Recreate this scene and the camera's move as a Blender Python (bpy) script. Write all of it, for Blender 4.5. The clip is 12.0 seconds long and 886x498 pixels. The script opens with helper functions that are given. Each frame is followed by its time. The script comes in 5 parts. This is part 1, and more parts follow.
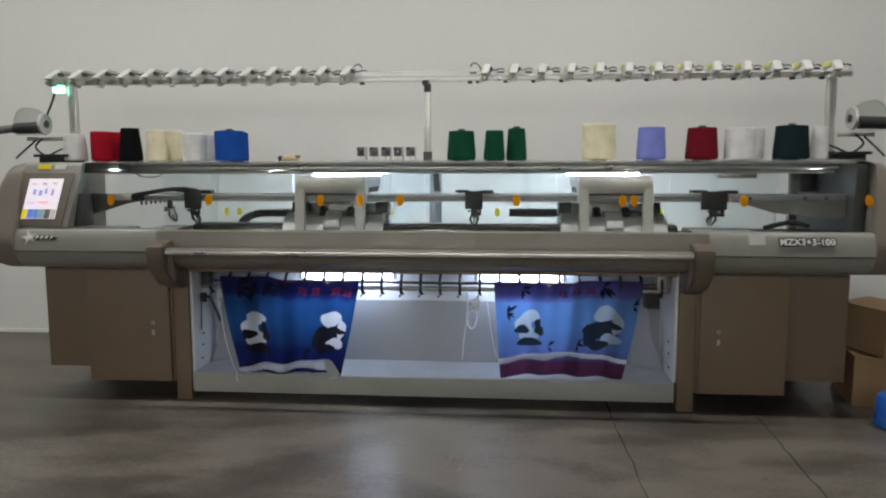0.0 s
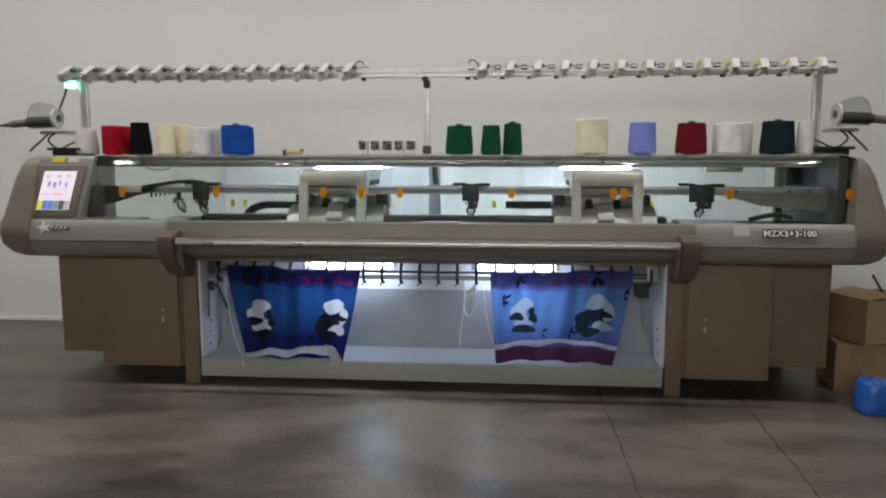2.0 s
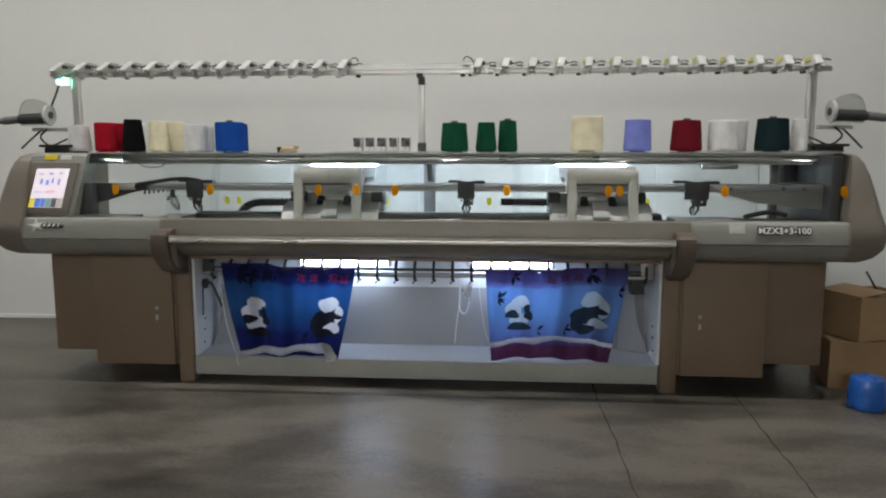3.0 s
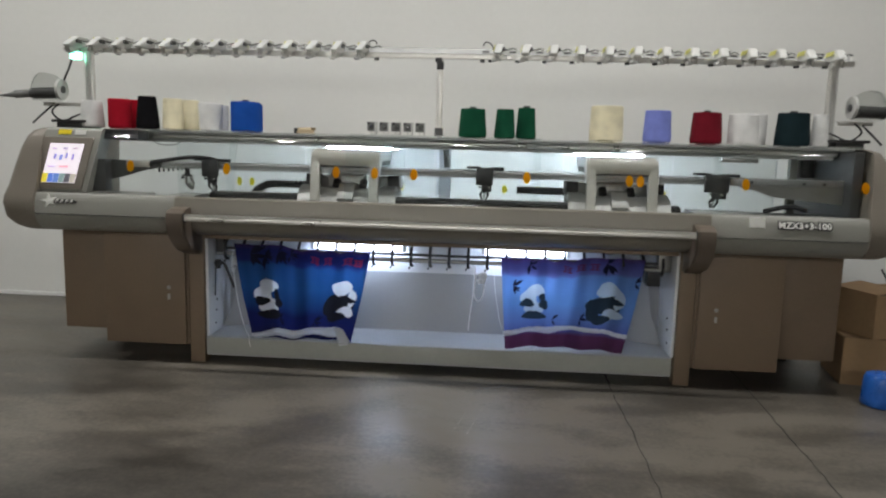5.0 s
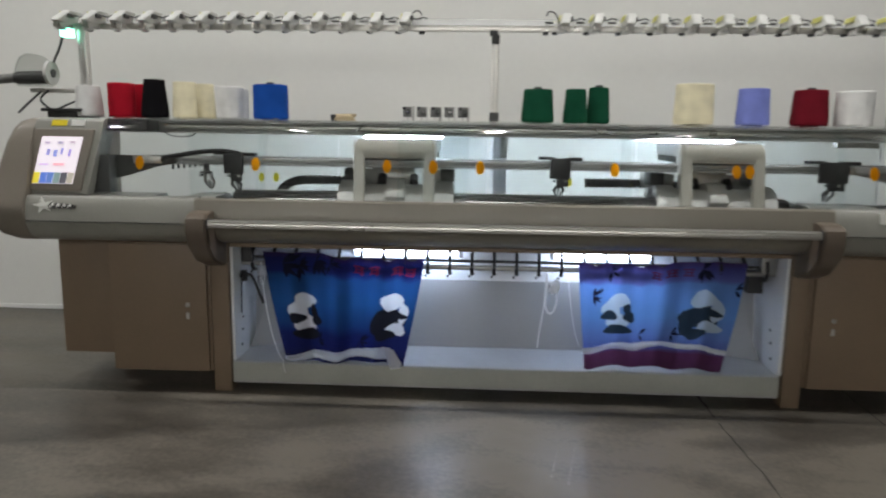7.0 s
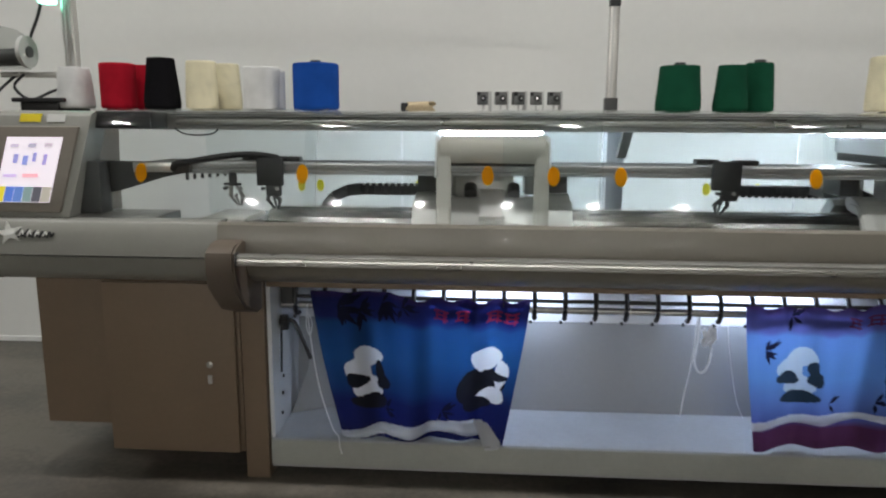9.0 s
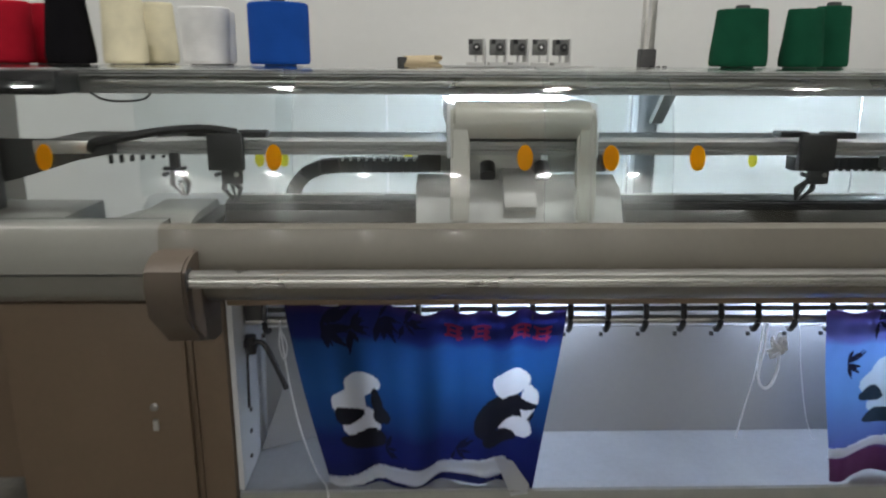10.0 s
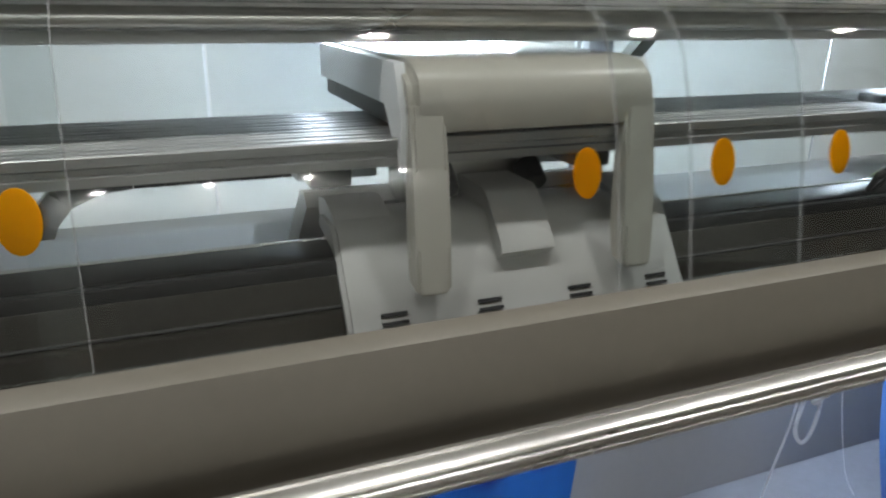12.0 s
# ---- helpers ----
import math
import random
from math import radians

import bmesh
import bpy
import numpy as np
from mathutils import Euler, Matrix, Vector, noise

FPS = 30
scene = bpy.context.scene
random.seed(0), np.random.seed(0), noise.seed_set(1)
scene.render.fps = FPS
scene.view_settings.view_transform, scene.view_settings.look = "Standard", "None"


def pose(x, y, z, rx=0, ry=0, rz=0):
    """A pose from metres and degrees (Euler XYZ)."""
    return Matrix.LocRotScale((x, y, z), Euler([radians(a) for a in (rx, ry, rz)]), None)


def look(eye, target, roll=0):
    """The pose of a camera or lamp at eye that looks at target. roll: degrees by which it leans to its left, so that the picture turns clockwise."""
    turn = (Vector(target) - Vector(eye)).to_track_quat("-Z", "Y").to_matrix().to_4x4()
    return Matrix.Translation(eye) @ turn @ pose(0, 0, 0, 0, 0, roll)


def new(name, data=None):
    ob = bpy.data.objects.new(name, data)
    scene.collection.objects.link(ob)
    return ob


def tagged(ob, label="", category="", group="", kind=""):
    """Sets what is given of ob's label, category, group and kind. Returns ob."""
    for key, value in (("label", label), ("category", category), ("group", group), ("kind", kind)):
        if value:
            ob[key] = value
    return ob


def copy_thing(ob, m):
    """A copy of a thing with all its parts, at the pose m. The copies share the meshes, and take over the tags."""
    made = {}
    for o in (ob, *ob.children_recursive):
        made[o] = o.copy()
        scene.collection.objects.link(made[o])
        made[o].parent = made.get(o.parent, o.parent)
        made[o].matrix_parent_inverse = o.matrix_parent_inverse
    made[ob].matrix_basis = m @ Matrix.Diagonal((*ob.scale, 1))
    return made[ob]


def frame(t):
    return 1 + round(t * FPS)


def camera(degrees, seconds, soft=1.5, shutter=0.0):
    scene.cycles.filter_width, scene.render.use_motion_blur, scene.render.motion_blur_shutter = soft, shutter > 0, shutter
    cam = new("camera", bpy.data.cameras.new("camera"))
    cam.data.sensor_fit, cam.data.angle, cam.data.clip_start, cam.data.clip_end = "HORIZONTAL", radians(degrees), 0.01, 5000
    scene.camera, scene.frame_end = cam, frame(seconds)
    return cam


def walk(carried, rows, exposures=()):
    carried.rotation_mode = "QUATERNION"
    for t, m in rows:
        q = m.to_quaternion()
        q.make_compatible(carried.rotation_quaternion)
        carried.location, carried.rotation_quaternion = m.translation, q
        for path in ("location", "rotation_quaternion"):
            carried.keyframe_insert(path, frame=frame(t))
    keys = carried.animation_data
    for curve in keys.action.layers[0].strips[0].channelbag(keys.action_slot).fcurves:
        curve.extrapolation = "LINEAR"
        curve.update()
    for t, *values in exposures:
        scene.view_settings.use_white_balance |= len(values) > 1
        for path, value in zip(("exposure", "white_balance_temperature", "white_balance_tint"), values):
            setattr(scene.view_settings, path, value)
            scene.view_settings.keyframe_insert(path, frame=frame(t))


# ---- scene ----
cam = camera(63.5, 12.0, soft=2.1, shutter=0.5)
PATH = [
    (0, (0.381, -3.398, 1.23), (0.217, -1.418, 1.005), -0.1),
    (0.5, (0.432, -3.548, 1.235), (0.275, -1.568, 1.003), -0.3),
    (1, (0.444, -3.545, 1.232), (0.293, -1.565, 0.995), -0.2),
    (1.5, (0.436, -3.547, 1.243), (0.275, -1.569, 0.998), -0.2),
    (2, (0.418, -3.546, 1.235), (0.247, -1.569, 0.99), -0.0),
    (2.5, (0.412, -3.544, 1.246), (0.241, -1.568, 0.994), -0.1),
    (3, (0.41, -3.538, 1.244), (0.256, -1.561, 0.987), -0.0),
    (4.8, (0.276, -3.543, 1.214), (0.173, -1.563, 0.956), 1.4),
    (5, (0.288, -3.525, 1.218), (0.152, -1.55, 0.934), 1.6),
    (5.5, (0.268, -3.434, 1.176), (0.109, -1.463, 0.878), 1.0),
    (6, (0.192, -3.276, 1.214), (0.041, -1.306, 0.902), 0.4),
    (6.5, (-0.037, -3.13, 1.217), (-0.096, -1.157, 0.895), 0.3),
    (7, (-0.133, -2.974, 1.217), (-0.225, -1.002, 0.897), 0.8),
    (7.2, (-0.199, -2.901, 1.201), (-0.335, -0.93, 0.89), 0.4),
    (9, (-0.52, -2.077, 1.241), (-0.646, -0.113, 0.884), 0.3),
    (9.5, (-0.608, -1.809, 1.272), (-0.722, 0.144, 0.856), 1.8),
    (10, (-0.76, -1.521, 1.287), (-0.705, 0.412, 0.778), 0.3),
    (10.5, (-0.841, -1.266, 1.231), (-0.711, 0.666, 0.732), 0.6),
    (11, (-0.902, -0.96, 1.259), (-0.704, 0.941, 0.67), 1.1),
    (11.5, (-0.94, -0.743, 1.267), (-0.368, 1.08, 0.676), 0.2),
    (12, (-0.988, -0.562, 1.261), (-0.264, 1.18, 0.595), 1.0),
]
walk(cam, [(t, look(eye, target, roll)) for t, eye, target, roll in PATH], [(0, -0.06), (3, -0.06), (5.5, 0.06), (7, 0.02), (9.5, -0.02), (10.5, 0.08), (11, 0.06), (11.5, 0.03), (12, -0.10)])

# ---- world, lamps, exposure ----
LAMP_WATTS = 21.0
REAR_FILL_WATTS = 55.0
world = bpy.data.worlds.new("world")
scene.world = world
world.use_nodes = True
world.node_tree.nodes["Background"].inputs[0].default_value = (0.8, 0.86, 1.0, 1)
world.node_tree.nodes["Background"].inputs[1].default_value = 0.05
scene.view_settings.exposure = 0.0

CEILING = 3.7
WALL_Y = 1.64


# ---- materials ----
def nodes_of(name):
    m = bpy.data.materials.new(name)
    m.use_nodes = True
    nt = m.node_tree
    return m, nt, nt.nodes["Principled BSDF"]


def surface(name, color, rough=0.5, metal=0.0, vary=0.12, grain=60.0, stain=2.5, bump=0.0, coat=0.0, rough_vary=0.1):
    """Painted or bare surface with fine grain and broad stains."""
    m, nt, b = nodes_of(name)
    N, L = nt.nodes, nt.links
    tc = N.new("ShaderNodeTexCoord")
    fine = N.new("ShaderNodeTexNoise")
    fine.inputs["Scale"].default_value, fine.inputs["Detail"].default_value = grain, 3
    broad = N.new("ShaderNodeTexNoise")
    broad.inputs["Scale"].default_value, broad.inputs["Detail"].default_value = stain, 5
    for n in (fine, broad):
        L.new(tc.outputs["Object"], n.inputs["Vector"])
    add = N.new("ShaderNodeMath")
    add.operation = "MULTIPLY_ADD"
    L.new(fine.outputs["Fac"], add.inputs[0])
    add.inputs[1].default_value = 0.4
    L.new(broad.outputs["Fac"], add.inputs[2])
    ramp = N.new("ShaderNodeValToRGB")
    lo = [c * (1 - vary) for c in color]
    hi = [min(1, c * (1 + vary)) for c in color]
    ramp.color_ramp.elements[0].position, ramp.color_ramp.elements[1].position = 0.45, 0.95
    ramp.color_ramp.elements[0].color = (*lo, 1)
    ramp.color_ramp.elements[1].color = (*hi, 1)
    L.new(add.outputs[0], ramp.inputs[0])
    L.new(ramp.outputs[0], b.inputs["Base Color"])
    rr = N.new("ShaderNodeMapRange")
    rr.inputs["To Min"].default_value = max(0.02, rough - rough_vary)
    rr.inputs["To Max"].default_value = min(1, rough + rough_vary)
    L.new(broad.outputs["Fac"], rr.inputs["Value"])
    L.new(rr.outputs[0], b.inputs["Roughness"])
    b.inputs["Metallic"].default_value = metal
    b.inputs["Coat Weight"].default_value = coat
    if bump:
        bp = N.new("ShaderNodeBump")
        bp.inputs["Strength"].default_value, bp.inputs["Distance"].default_value = bump, 0.002
        L.new(fine.outputs["Fac"], bp.inputs["Height"])
        L.new(bp.outputs[0], b.inputs["Normal"])
    return m


def glow(name, color, strength):
    m, nt, b = nodes_of(name)
    b.inputs["Base Color"].default_value = (*color, 1)
    b.inputs["Emission Color"].default_value = (*color, 1)
    b.inputs["Emission Strength"].default_value = strength
    b.inputs["Roughness"].default_value = 0.4
    return m


def acrylic(name, tint=(0.96, 0.98, 0.98), gloss=0.03):
    """Thin clear sheet: passes light, with a Fresnel gloss."""
    m, nt, b = nodes_of(name)
    N, L = nt.nodes, nt.links
    N.remove(b)
    tr, gl, mx = N.new("ShaderNodeBsdfTransparent"), N.new("ShaderNodeBsdfGlossy"), N.new("ShaderNodeMixShader")
    lw, pw, ma = N.new("ShaderNodeLayerWeight"), N.new("ShaderNodeMath"), N.new("ShaderNodeMath")
    lw.inputs["Blend"].default_value = 0.5
    pw.operation, pw.inputs[1].default_value = "POWER", 5.0
    ma.operation, ma.inputs[1].default_value, ma.inputs[2].default_value = "MULTIPLY_ADD", 0.85, 0.03
    tr.inputs["Color"].default_value = (*tint, 1)
    gl.inputs["Roughness"].default_value = gloss
    L.new(lw.outputs["Facing"], pw.inputs[0])
    L.new(pw.outputs[0], ma.inputs[0])
    L.new(ma.outputs[0], mx.inputs[0])
    L.new(tr.outputs[0], mx.inputs[1])
    L.new(gl.outputs[0], mx.inputs[2])
    L.new(mx.outputs[0], N["Material Output"].inputs["Surface"])
    return m


def yarn(name, color):
    """Wound yarn: fine near-level turns with a slight cross wind."""
    m, nt, b = nodes_of(name)
    N, L = nt.nodes, nt.links
    tc = N.new("ShaderNodeTexCoord")
    mp = N.new("ShaderNodeMapping")
    mp.inputs["Rotation"].default_value = (radians(7), 0, 0)
    L.new(tc.outputs["Object"], mp.inputs["Vector"])
    w = N.new("ShaderNodeTexWave")
    w.bands_direction = "Z"
    w.inputs["Scale"].default_value, w.inputs["Distortion"].default_value = 90, 2.5
    w.inputs["Detail"].default_value, w.inputs["Detail Scale"].default_value = 2, 3
    L.new(mp.outputs[0], w.inputs["Vector"])
    n = N.new("ShaderNodeTexNoise")
    n.inputs["Scale"].default_value = 14
    L.new(tc.outputs["Object"], n.inputs["Vector"])
    mixer = N.new("ShaderNodeMath")
    mixer.operation = "MULTIPLY_ADD"
    L.new(w.outputs["Fac"], mixer.inputs[0])
    mixer.inputs[1].default_value = 0.5
    L.new(n.outputs["Fac"], mixer.inputs[2])
    ramp = N.new("ShaderNodeValToRGB")
    ramp.color_ramp.elements[0].position, ramp.color_ramp.elements[1].position = 0.3, 1.0
    ramp.color_ramp.elements[0].color = (*[c * 0.72 for c in color], 1)
    ramp.color_ramp.elements[1].color = (*[min(1, c * 1.12) for c in color], 1)
    L.new(mixer.outputs[0], ramp.inputs[0])
    L.new(ramp.outputs[0], b.inputs["Base Color"])
    bp = N.new("ShaderNodeBump")
    bp.inputs["Strength"].default_value, bp.inputs["Distance"].default_value = 0.5, 0.0015
    L.new(w.outputs["Fac"], bp.inputs["Height"])
    L.new(bp.outputs[0], b.inputs["Normal"])
    b.inputs["Roughness"].default_value = 0.9
    b.inputs["Specular IOR Level"].default_value = 0.08
    return m


def knit(name, stops, through_share=0.5):
    """Knitted cloth, banded by height on the cloth (UV v, 0 at the top), letting light through."""
    m, nt, b = nodes_of(name)
    N, L = nt.nodes, nt.links
    uv = N.new("ShaderNodeUVMap")
    sep = N.new("ShaderNodeSeparateXYZ")
    L.new(uv.outputs[0], sep.inputs[0])
    n = N.new("ShaderNodeTexNoise")
    n.inputs["Scale"].default_value, n.inputs["Detail"].default_value = 5, 4
    L.new(uv.outputs[0], n.inputs["Vector"])
    ma = N.new("ShaderNodeMath")
    ma.operation = "MULTIPLY_ADD"
    ma.inputs[1].default_value = 0.06
    L.new(n.outputs["Fac"], ma.inputs[0])
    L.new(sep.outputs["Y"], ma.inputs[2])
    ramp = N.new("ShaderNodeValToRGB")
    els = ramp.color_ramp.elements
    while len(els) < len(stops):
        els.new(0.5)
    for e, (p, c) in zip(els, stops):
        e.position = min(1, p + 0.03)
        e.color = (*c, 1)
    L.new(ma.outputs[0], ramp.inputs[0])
    wv = N.new("ShaderNodeTexWave")
    wv.bands_direction = "X"
    wv.inputs["Scale"].default_value, wv.inputs["Distortion"].default_value = 55, 1.5
    L.new(uv.outputs[0], wv.inputs["Vector"])
    bp = N.new("ShaderNodeBump")
    bp.inputs["Strength"].default_value, bp.inputs["Distance"].default_value = 0.35, 0.0015
    L.new(wv.outputs["Fac"], bp.inputs["Height"])
    L.new(bp.outputs[0], b.inputs["Normal"])
    L.new(ramp.outputs[0], b.inputs["Base Color"])
    b.inputs["Roughness"].default_value = 0.9
    tl = N.new("ShaderNodeBsdfTranslucent")
    L.new(ramp.outputs[0], tl.inputs["Color"])
    mx = N.new("ShaderNodeMixShader")
    mx.inputs[0].default_value = through_share
    L.new(b.outputs[0], mx.inputs[1])
    L.new(tl.outputs[0], mx.inputs[2])
    L.new(mx.outputs[0], N["Material Output"].inputs["Surface"])
    return m


def concrete(name):
    m, nt, b = nodes_of(name)
    N, L = nt.nodes, nt.links
    tc = N.new("ShaderNodeTexCoord")
    mp = N.new("ShaderNodeMapping")
    mp.inputs["Scale"].default_value = (0.6, 1.25, 1)
    mp.inputs["Rotation"].default_value = (0, 0, radians(8))
    L.new(tc.outputs["Object"], mp.inputs["Vector"])
    outs = []
    for sc, det in ((0.7, 6), (3.2, 6), (45, 4), (0.25, 3)):
        n = N.new("ShaderNodeTexNoise")
        n.inputs["Scale"].default_value, n.inputs["Detail"].default_value = sc, det
        n.inputs["Roughness"].default_value = 0.6
        L.new(mp.outputs[0] if sc < 10 else tc.outputs["Object"], n.inputs["Vector"])
        outs.append(n.outputs["Fac"])
    a = N.new("ShaderNodeMath")
    a.operation = "MULTIPLY_ADD"
    a.inputs[1].default_value = 0.55
    L.new(outs[1], a.inputs[0])
    L.new(outs[0], a.inputs[2])
    c = N.new("ShaderNodeMath")
    c.operation = "MULTIPLY_ADD"
    c.inputs[1].default_value = 0.25
    L.new(outs[2], c.inputs[0])
    L.new(a.outputs[0], c.inputs[2])
    ramp = N.new("ShaderNodeValToRGB")
    els = ramp.color_ramp.elements
    els[0].position, els[0].color = 0.73, (0.047, 0.042, 0.035, 1)
    els[1].position, els[1].color = 1.0, (0.185, 0.164, 0.137, 1)
    e = els.new(0.88)
    e.color = (0.108, 0.096, 0.080, 1)
    L.new(c.outputs[0], ramp.inputs[0])
    L.new(ramp.outputs[0], b.inputs["Base Color"])
    rr = N.new("ShaderNodeMapRange")
    rr.inputs["From Min"].default_value, rr.inputs["From Max"].default_value = 0.3, 0.7
    rr.inputs["To Min"].default_value, rr.inputs["To Max"].default_value = 0.3, 0.5
    L.new(outs[1], rr.inputs["Value"])
    L.new(rr.outputs[0], b.inputs["Roughness"])
    bp = N.new("ShaderNodeBump")
    bp.inputs["Strength"].default_value, bp.inputs["Distance"].default_value = 0.15, 0.002
    L.new(outs[2], bp.inputs["Height"])
    L.new(bp.outputs[0], b.inputs["Normal"])
    return m


M_WALL = surface("wall_paint", (0.74, 0.74, 0.71), 0.75, vary=0.035, grain=25, stain=0.6, bump=0.15)
M_CEIL = surface("ceiling_paint", (0.72, 0.72, 0.70), 0.8, vary=0.04, stain=0.8)
M_TRIM = surface("skirting_paint", (0.8, 0.8, 0.78), 0.5, vary=0.06)
M_FLOOR = concrete("worn_concrete")
M_SCRATCH = surface("pale_scuff", (0.26, 0.24, 0.21), 0.7, vary=0.3, grain=90, stain=30)
M_JOINT = surface("joint_filler", (0.04, 0.037, 0.034), 0.8, vary=0.3)
M_TAUPE = surface("taupe_enamel", (0.208, 0.149, 0.098), 0.45, vary=0.08, stain=3, bump=0.08)
M_LEDGE = surface("warm_grey_enamel", (0.198, 0.181, 0.149), 0.36, vary=0.06, stain=2, coat=0.15)
M_GREY = surface("grey_green_enamel", (0.268, 0.266, 0.240), 0.33, vary=0.05, stain=2, coat=0.15)
M_CAP = surface("brown_grey_enamel", (0.205, 0.18, 0.15), 0.4, vary=0.06, stain=2, coat=0.1)
M_ALU = surface("brushed_aluminium", (0.62, 0.61, 0.58), 0.3, 0.9, vary=0.1, grain=140, stain=4)
M_STEEL = surface("oiled_steel", (0.42, 0.41, 0.39), 0.32, 0.95, vary=0.2, grain=90, stain=5)
def ribbed(name, color, rough, pitch):
    """Steel bed with fine upright needle slots."""
    m = surface(name, color, rough, 0.0, vary=0.25, grain=60, stain=5, rough_vary=0.05)
    nt = m.node_tree
    b, tc = nt.nodes["Principled BSDF"], nt.nodes.new("ShaderNodeTexCoord")
    w, bp = nt.nodes.new("ShaderNodeTexWave"), nt.nodes.new("ShaderNodeBump")
    w.bands_direction = "X"
    w.inputs["Scale"].default_value = 0.314 / pitch
    bp.inputs["Strength"].default_value, bp.inputs["Distance"].default_value = 0.12, 0.0006
    nt.links.new(tc.outputs["Object"], w.inputs["Vector"])
    nt.links.new(w.outputs["Fac"], bp.inputs["Height"])
    nt.links.new(bp.outputs[0], b.inputs["Normal"])
    b.inputs["Specular IOR Level"].default_value = 0.32
    return m


M_BEDM = ribbed("dark_needle_bed_steel", (0.024, 0.022, 0.018), 0.16, 0.0036)
M_GIB = surface("dark_bed_rail_steel", (0.045, 0.045, 0.043), 0.32, 0.4, vary=0.2, grain=90, stain=8)
M_DARK = surface("dark_grey_plastic", (0.045, 0.045, 0.045), 0.45, vary=0.2)
M_BLACK = surface("black_plastic", (0.014, 0.014, 0.015), 0.4, vary=0.25)
M_WHITE = surface("white_enamel", (0.78, 0.79, 0.80), 0.4, vary=0.05, stain=3)
M_BINBACK = surface("grey_back_panel", (0.36, 0.365, 0.375), 0.55, vary=0.05, stain=2)
M_COVER = surface("carriage_cover_plastic", (0.44, 0.42, 0.365), 0.28, vary=0.05, coat=0.3)
M_PALE = surface("pale_plastic", (0.52, 0.515, 0.495), 0.32, vary=0.05, coat=0.2)
M_CLEAR = acrylic("clear_acrylic")


def faint(name, share):
    """Pale edge of a clear sheet: mostly see-through."""
    m, nt, b = nodes_of(name)
    d, t, x = (nt.nodes.new("ShaderNode" + k) for k in ("BsdfDiffuse", "BsdfTransparent", "MixShader"))
    d.inputs["Color"].default_value = (0.85, 0.86, 0.86, 1)
    x.inputs[0].default_value = share
    nt.links.new(d.outputs[0], x.inputs[1])
    nt.links.new(t.outputs[0], x.inputs[2])
    nt.links.new(x.outputs[0], nt.nodes["Material Output"].inputs["Surface"])
    nt.nodes.remove(b)
    return m


M_EDGE = faint("pale_acrylic_edge", 0.88)
M_STRIP = faint("clear_rail_strip", 0.70)
M_DOME = acrylic("dull_dome", (0.84, 0.85, 0.84), 0.10)
# base lightened to carry the ceiling's reflection in the curved cover
M_BEAM = surface("grey_beam_paint", (0.50, 0.50, 0.485), 0.3, 0.0, vary=0.12)
M_TRAYF = surface("worn_tray_enamel", (0.46, 0.47, 0.485), 0.4, vary=0.1, stain=5)
M_TENS = surface("off_white_plastic", (0.62, 0.62, 0.60), 0.4, vary=0.08)
M_BRKT = surface("dark_brown_enamel", (0.13, 0.102, 0.078), 0.42, vary=0.07, stain=3)
M_RAIL = surface("dull_aluminium", (0.33, 0.33, 0.325), 0.45, 0.75, vary=0.15, grain=120, stain=6)
M_SENSOR = surface("grey_sensor_case", (0.16, 0.16, 0.155), 0.4, 0.3, vary=0.25, grain=80, stain=30)
M_REDLED = glow("red_indicator_glow", (1.0, 0.08, 0.05), 0.8)
M_LIP = surface("tray_lip_enamel", (0.42, 0.43, 0.40), 0.45, vary=0.08, stain=4)
def film(name, color, share):
    """Coloured sticker film that lets some light through."""
    m = surface(name, color, 0.45, vary=0.06)
    nt = m.node_tree
    tl, mx = nt.nodes.new("ShaderNodeBsdfTranslucent"), nt.nodes.new("ShaderNodeMixShader")
    tl.inputs["Color"].default_value = (*color, 1)
    mx.inputs[0].default_value = share
    nt.links.new(nt.nodes["Principled BSDF"].outputs[0], mx.inputs[1])
    nt.links.new(tl.outputs[0], mx.inputs[2])
    nt.links.new(mx.outputs[0], nt.nodes["Material Output"].inputs["Surface"])
    return m


M_ORANGE = film("orange_sticker", (1.0, 0.58, 0.012), 0.85)
M_LEMON = film("lemon_sticker", (0.95, 0.85, 0.06), 0.7)
M_YELLOW = surface("yellow_sticker", (0.90, 0.72, 0.03), 0.5, vary=0.06)
M_PAPER = surface("white_paper", (0.8, 0.8, 0.77), 0.7, vary=0.04)
M_CARD = surface("cardboard", (0.36, 0.235, 0.125), 0.85, vary=0.14, grain=35, stain=4, bump=0.2)
M_CARDTUBE = surface("paper_tube", (0.52, 0.42, 0.27), 0.8, vary=0.15)
M_BLUEWRAP = surface("blue_film_wrap", (0.02, 0.13, 0.52), 0.3, vary=0.2, stain=9, coat=0.3)
M_LED = glow("led_tube", (0.64, 0.77, 1.0), 36.0)
M_CARLED = glow("carriage_led", (0.72, 0.85, 1.0), 600.0)
M_GREENLED = glow("green_signal", (0.25, 1.0, 0.66), 6.0)
M_LAMP = glow("ceiling_lamp_diffuser", (1.0, 0.99, 0.965), 6.0)
M_SCREEN = glow("lit_screen", (0.92, 0.84, 0.92), 0.55)
M_THREAD = film("white_thread", (0.93, 0.93, 0.93), 0.5)
M_BLACKINK = surface("black_ink", (0.012, 0.012, 0.014), 0.7, vary=0.2)
M_SILVER = surface("silver_foil", (0.8, 0.8, 0.8), 0.25, 0.9, vary=0.1)
M_LIME = surface("lime_label", (0.62, 0.60, 0.18), 0.6, vary=0.1)


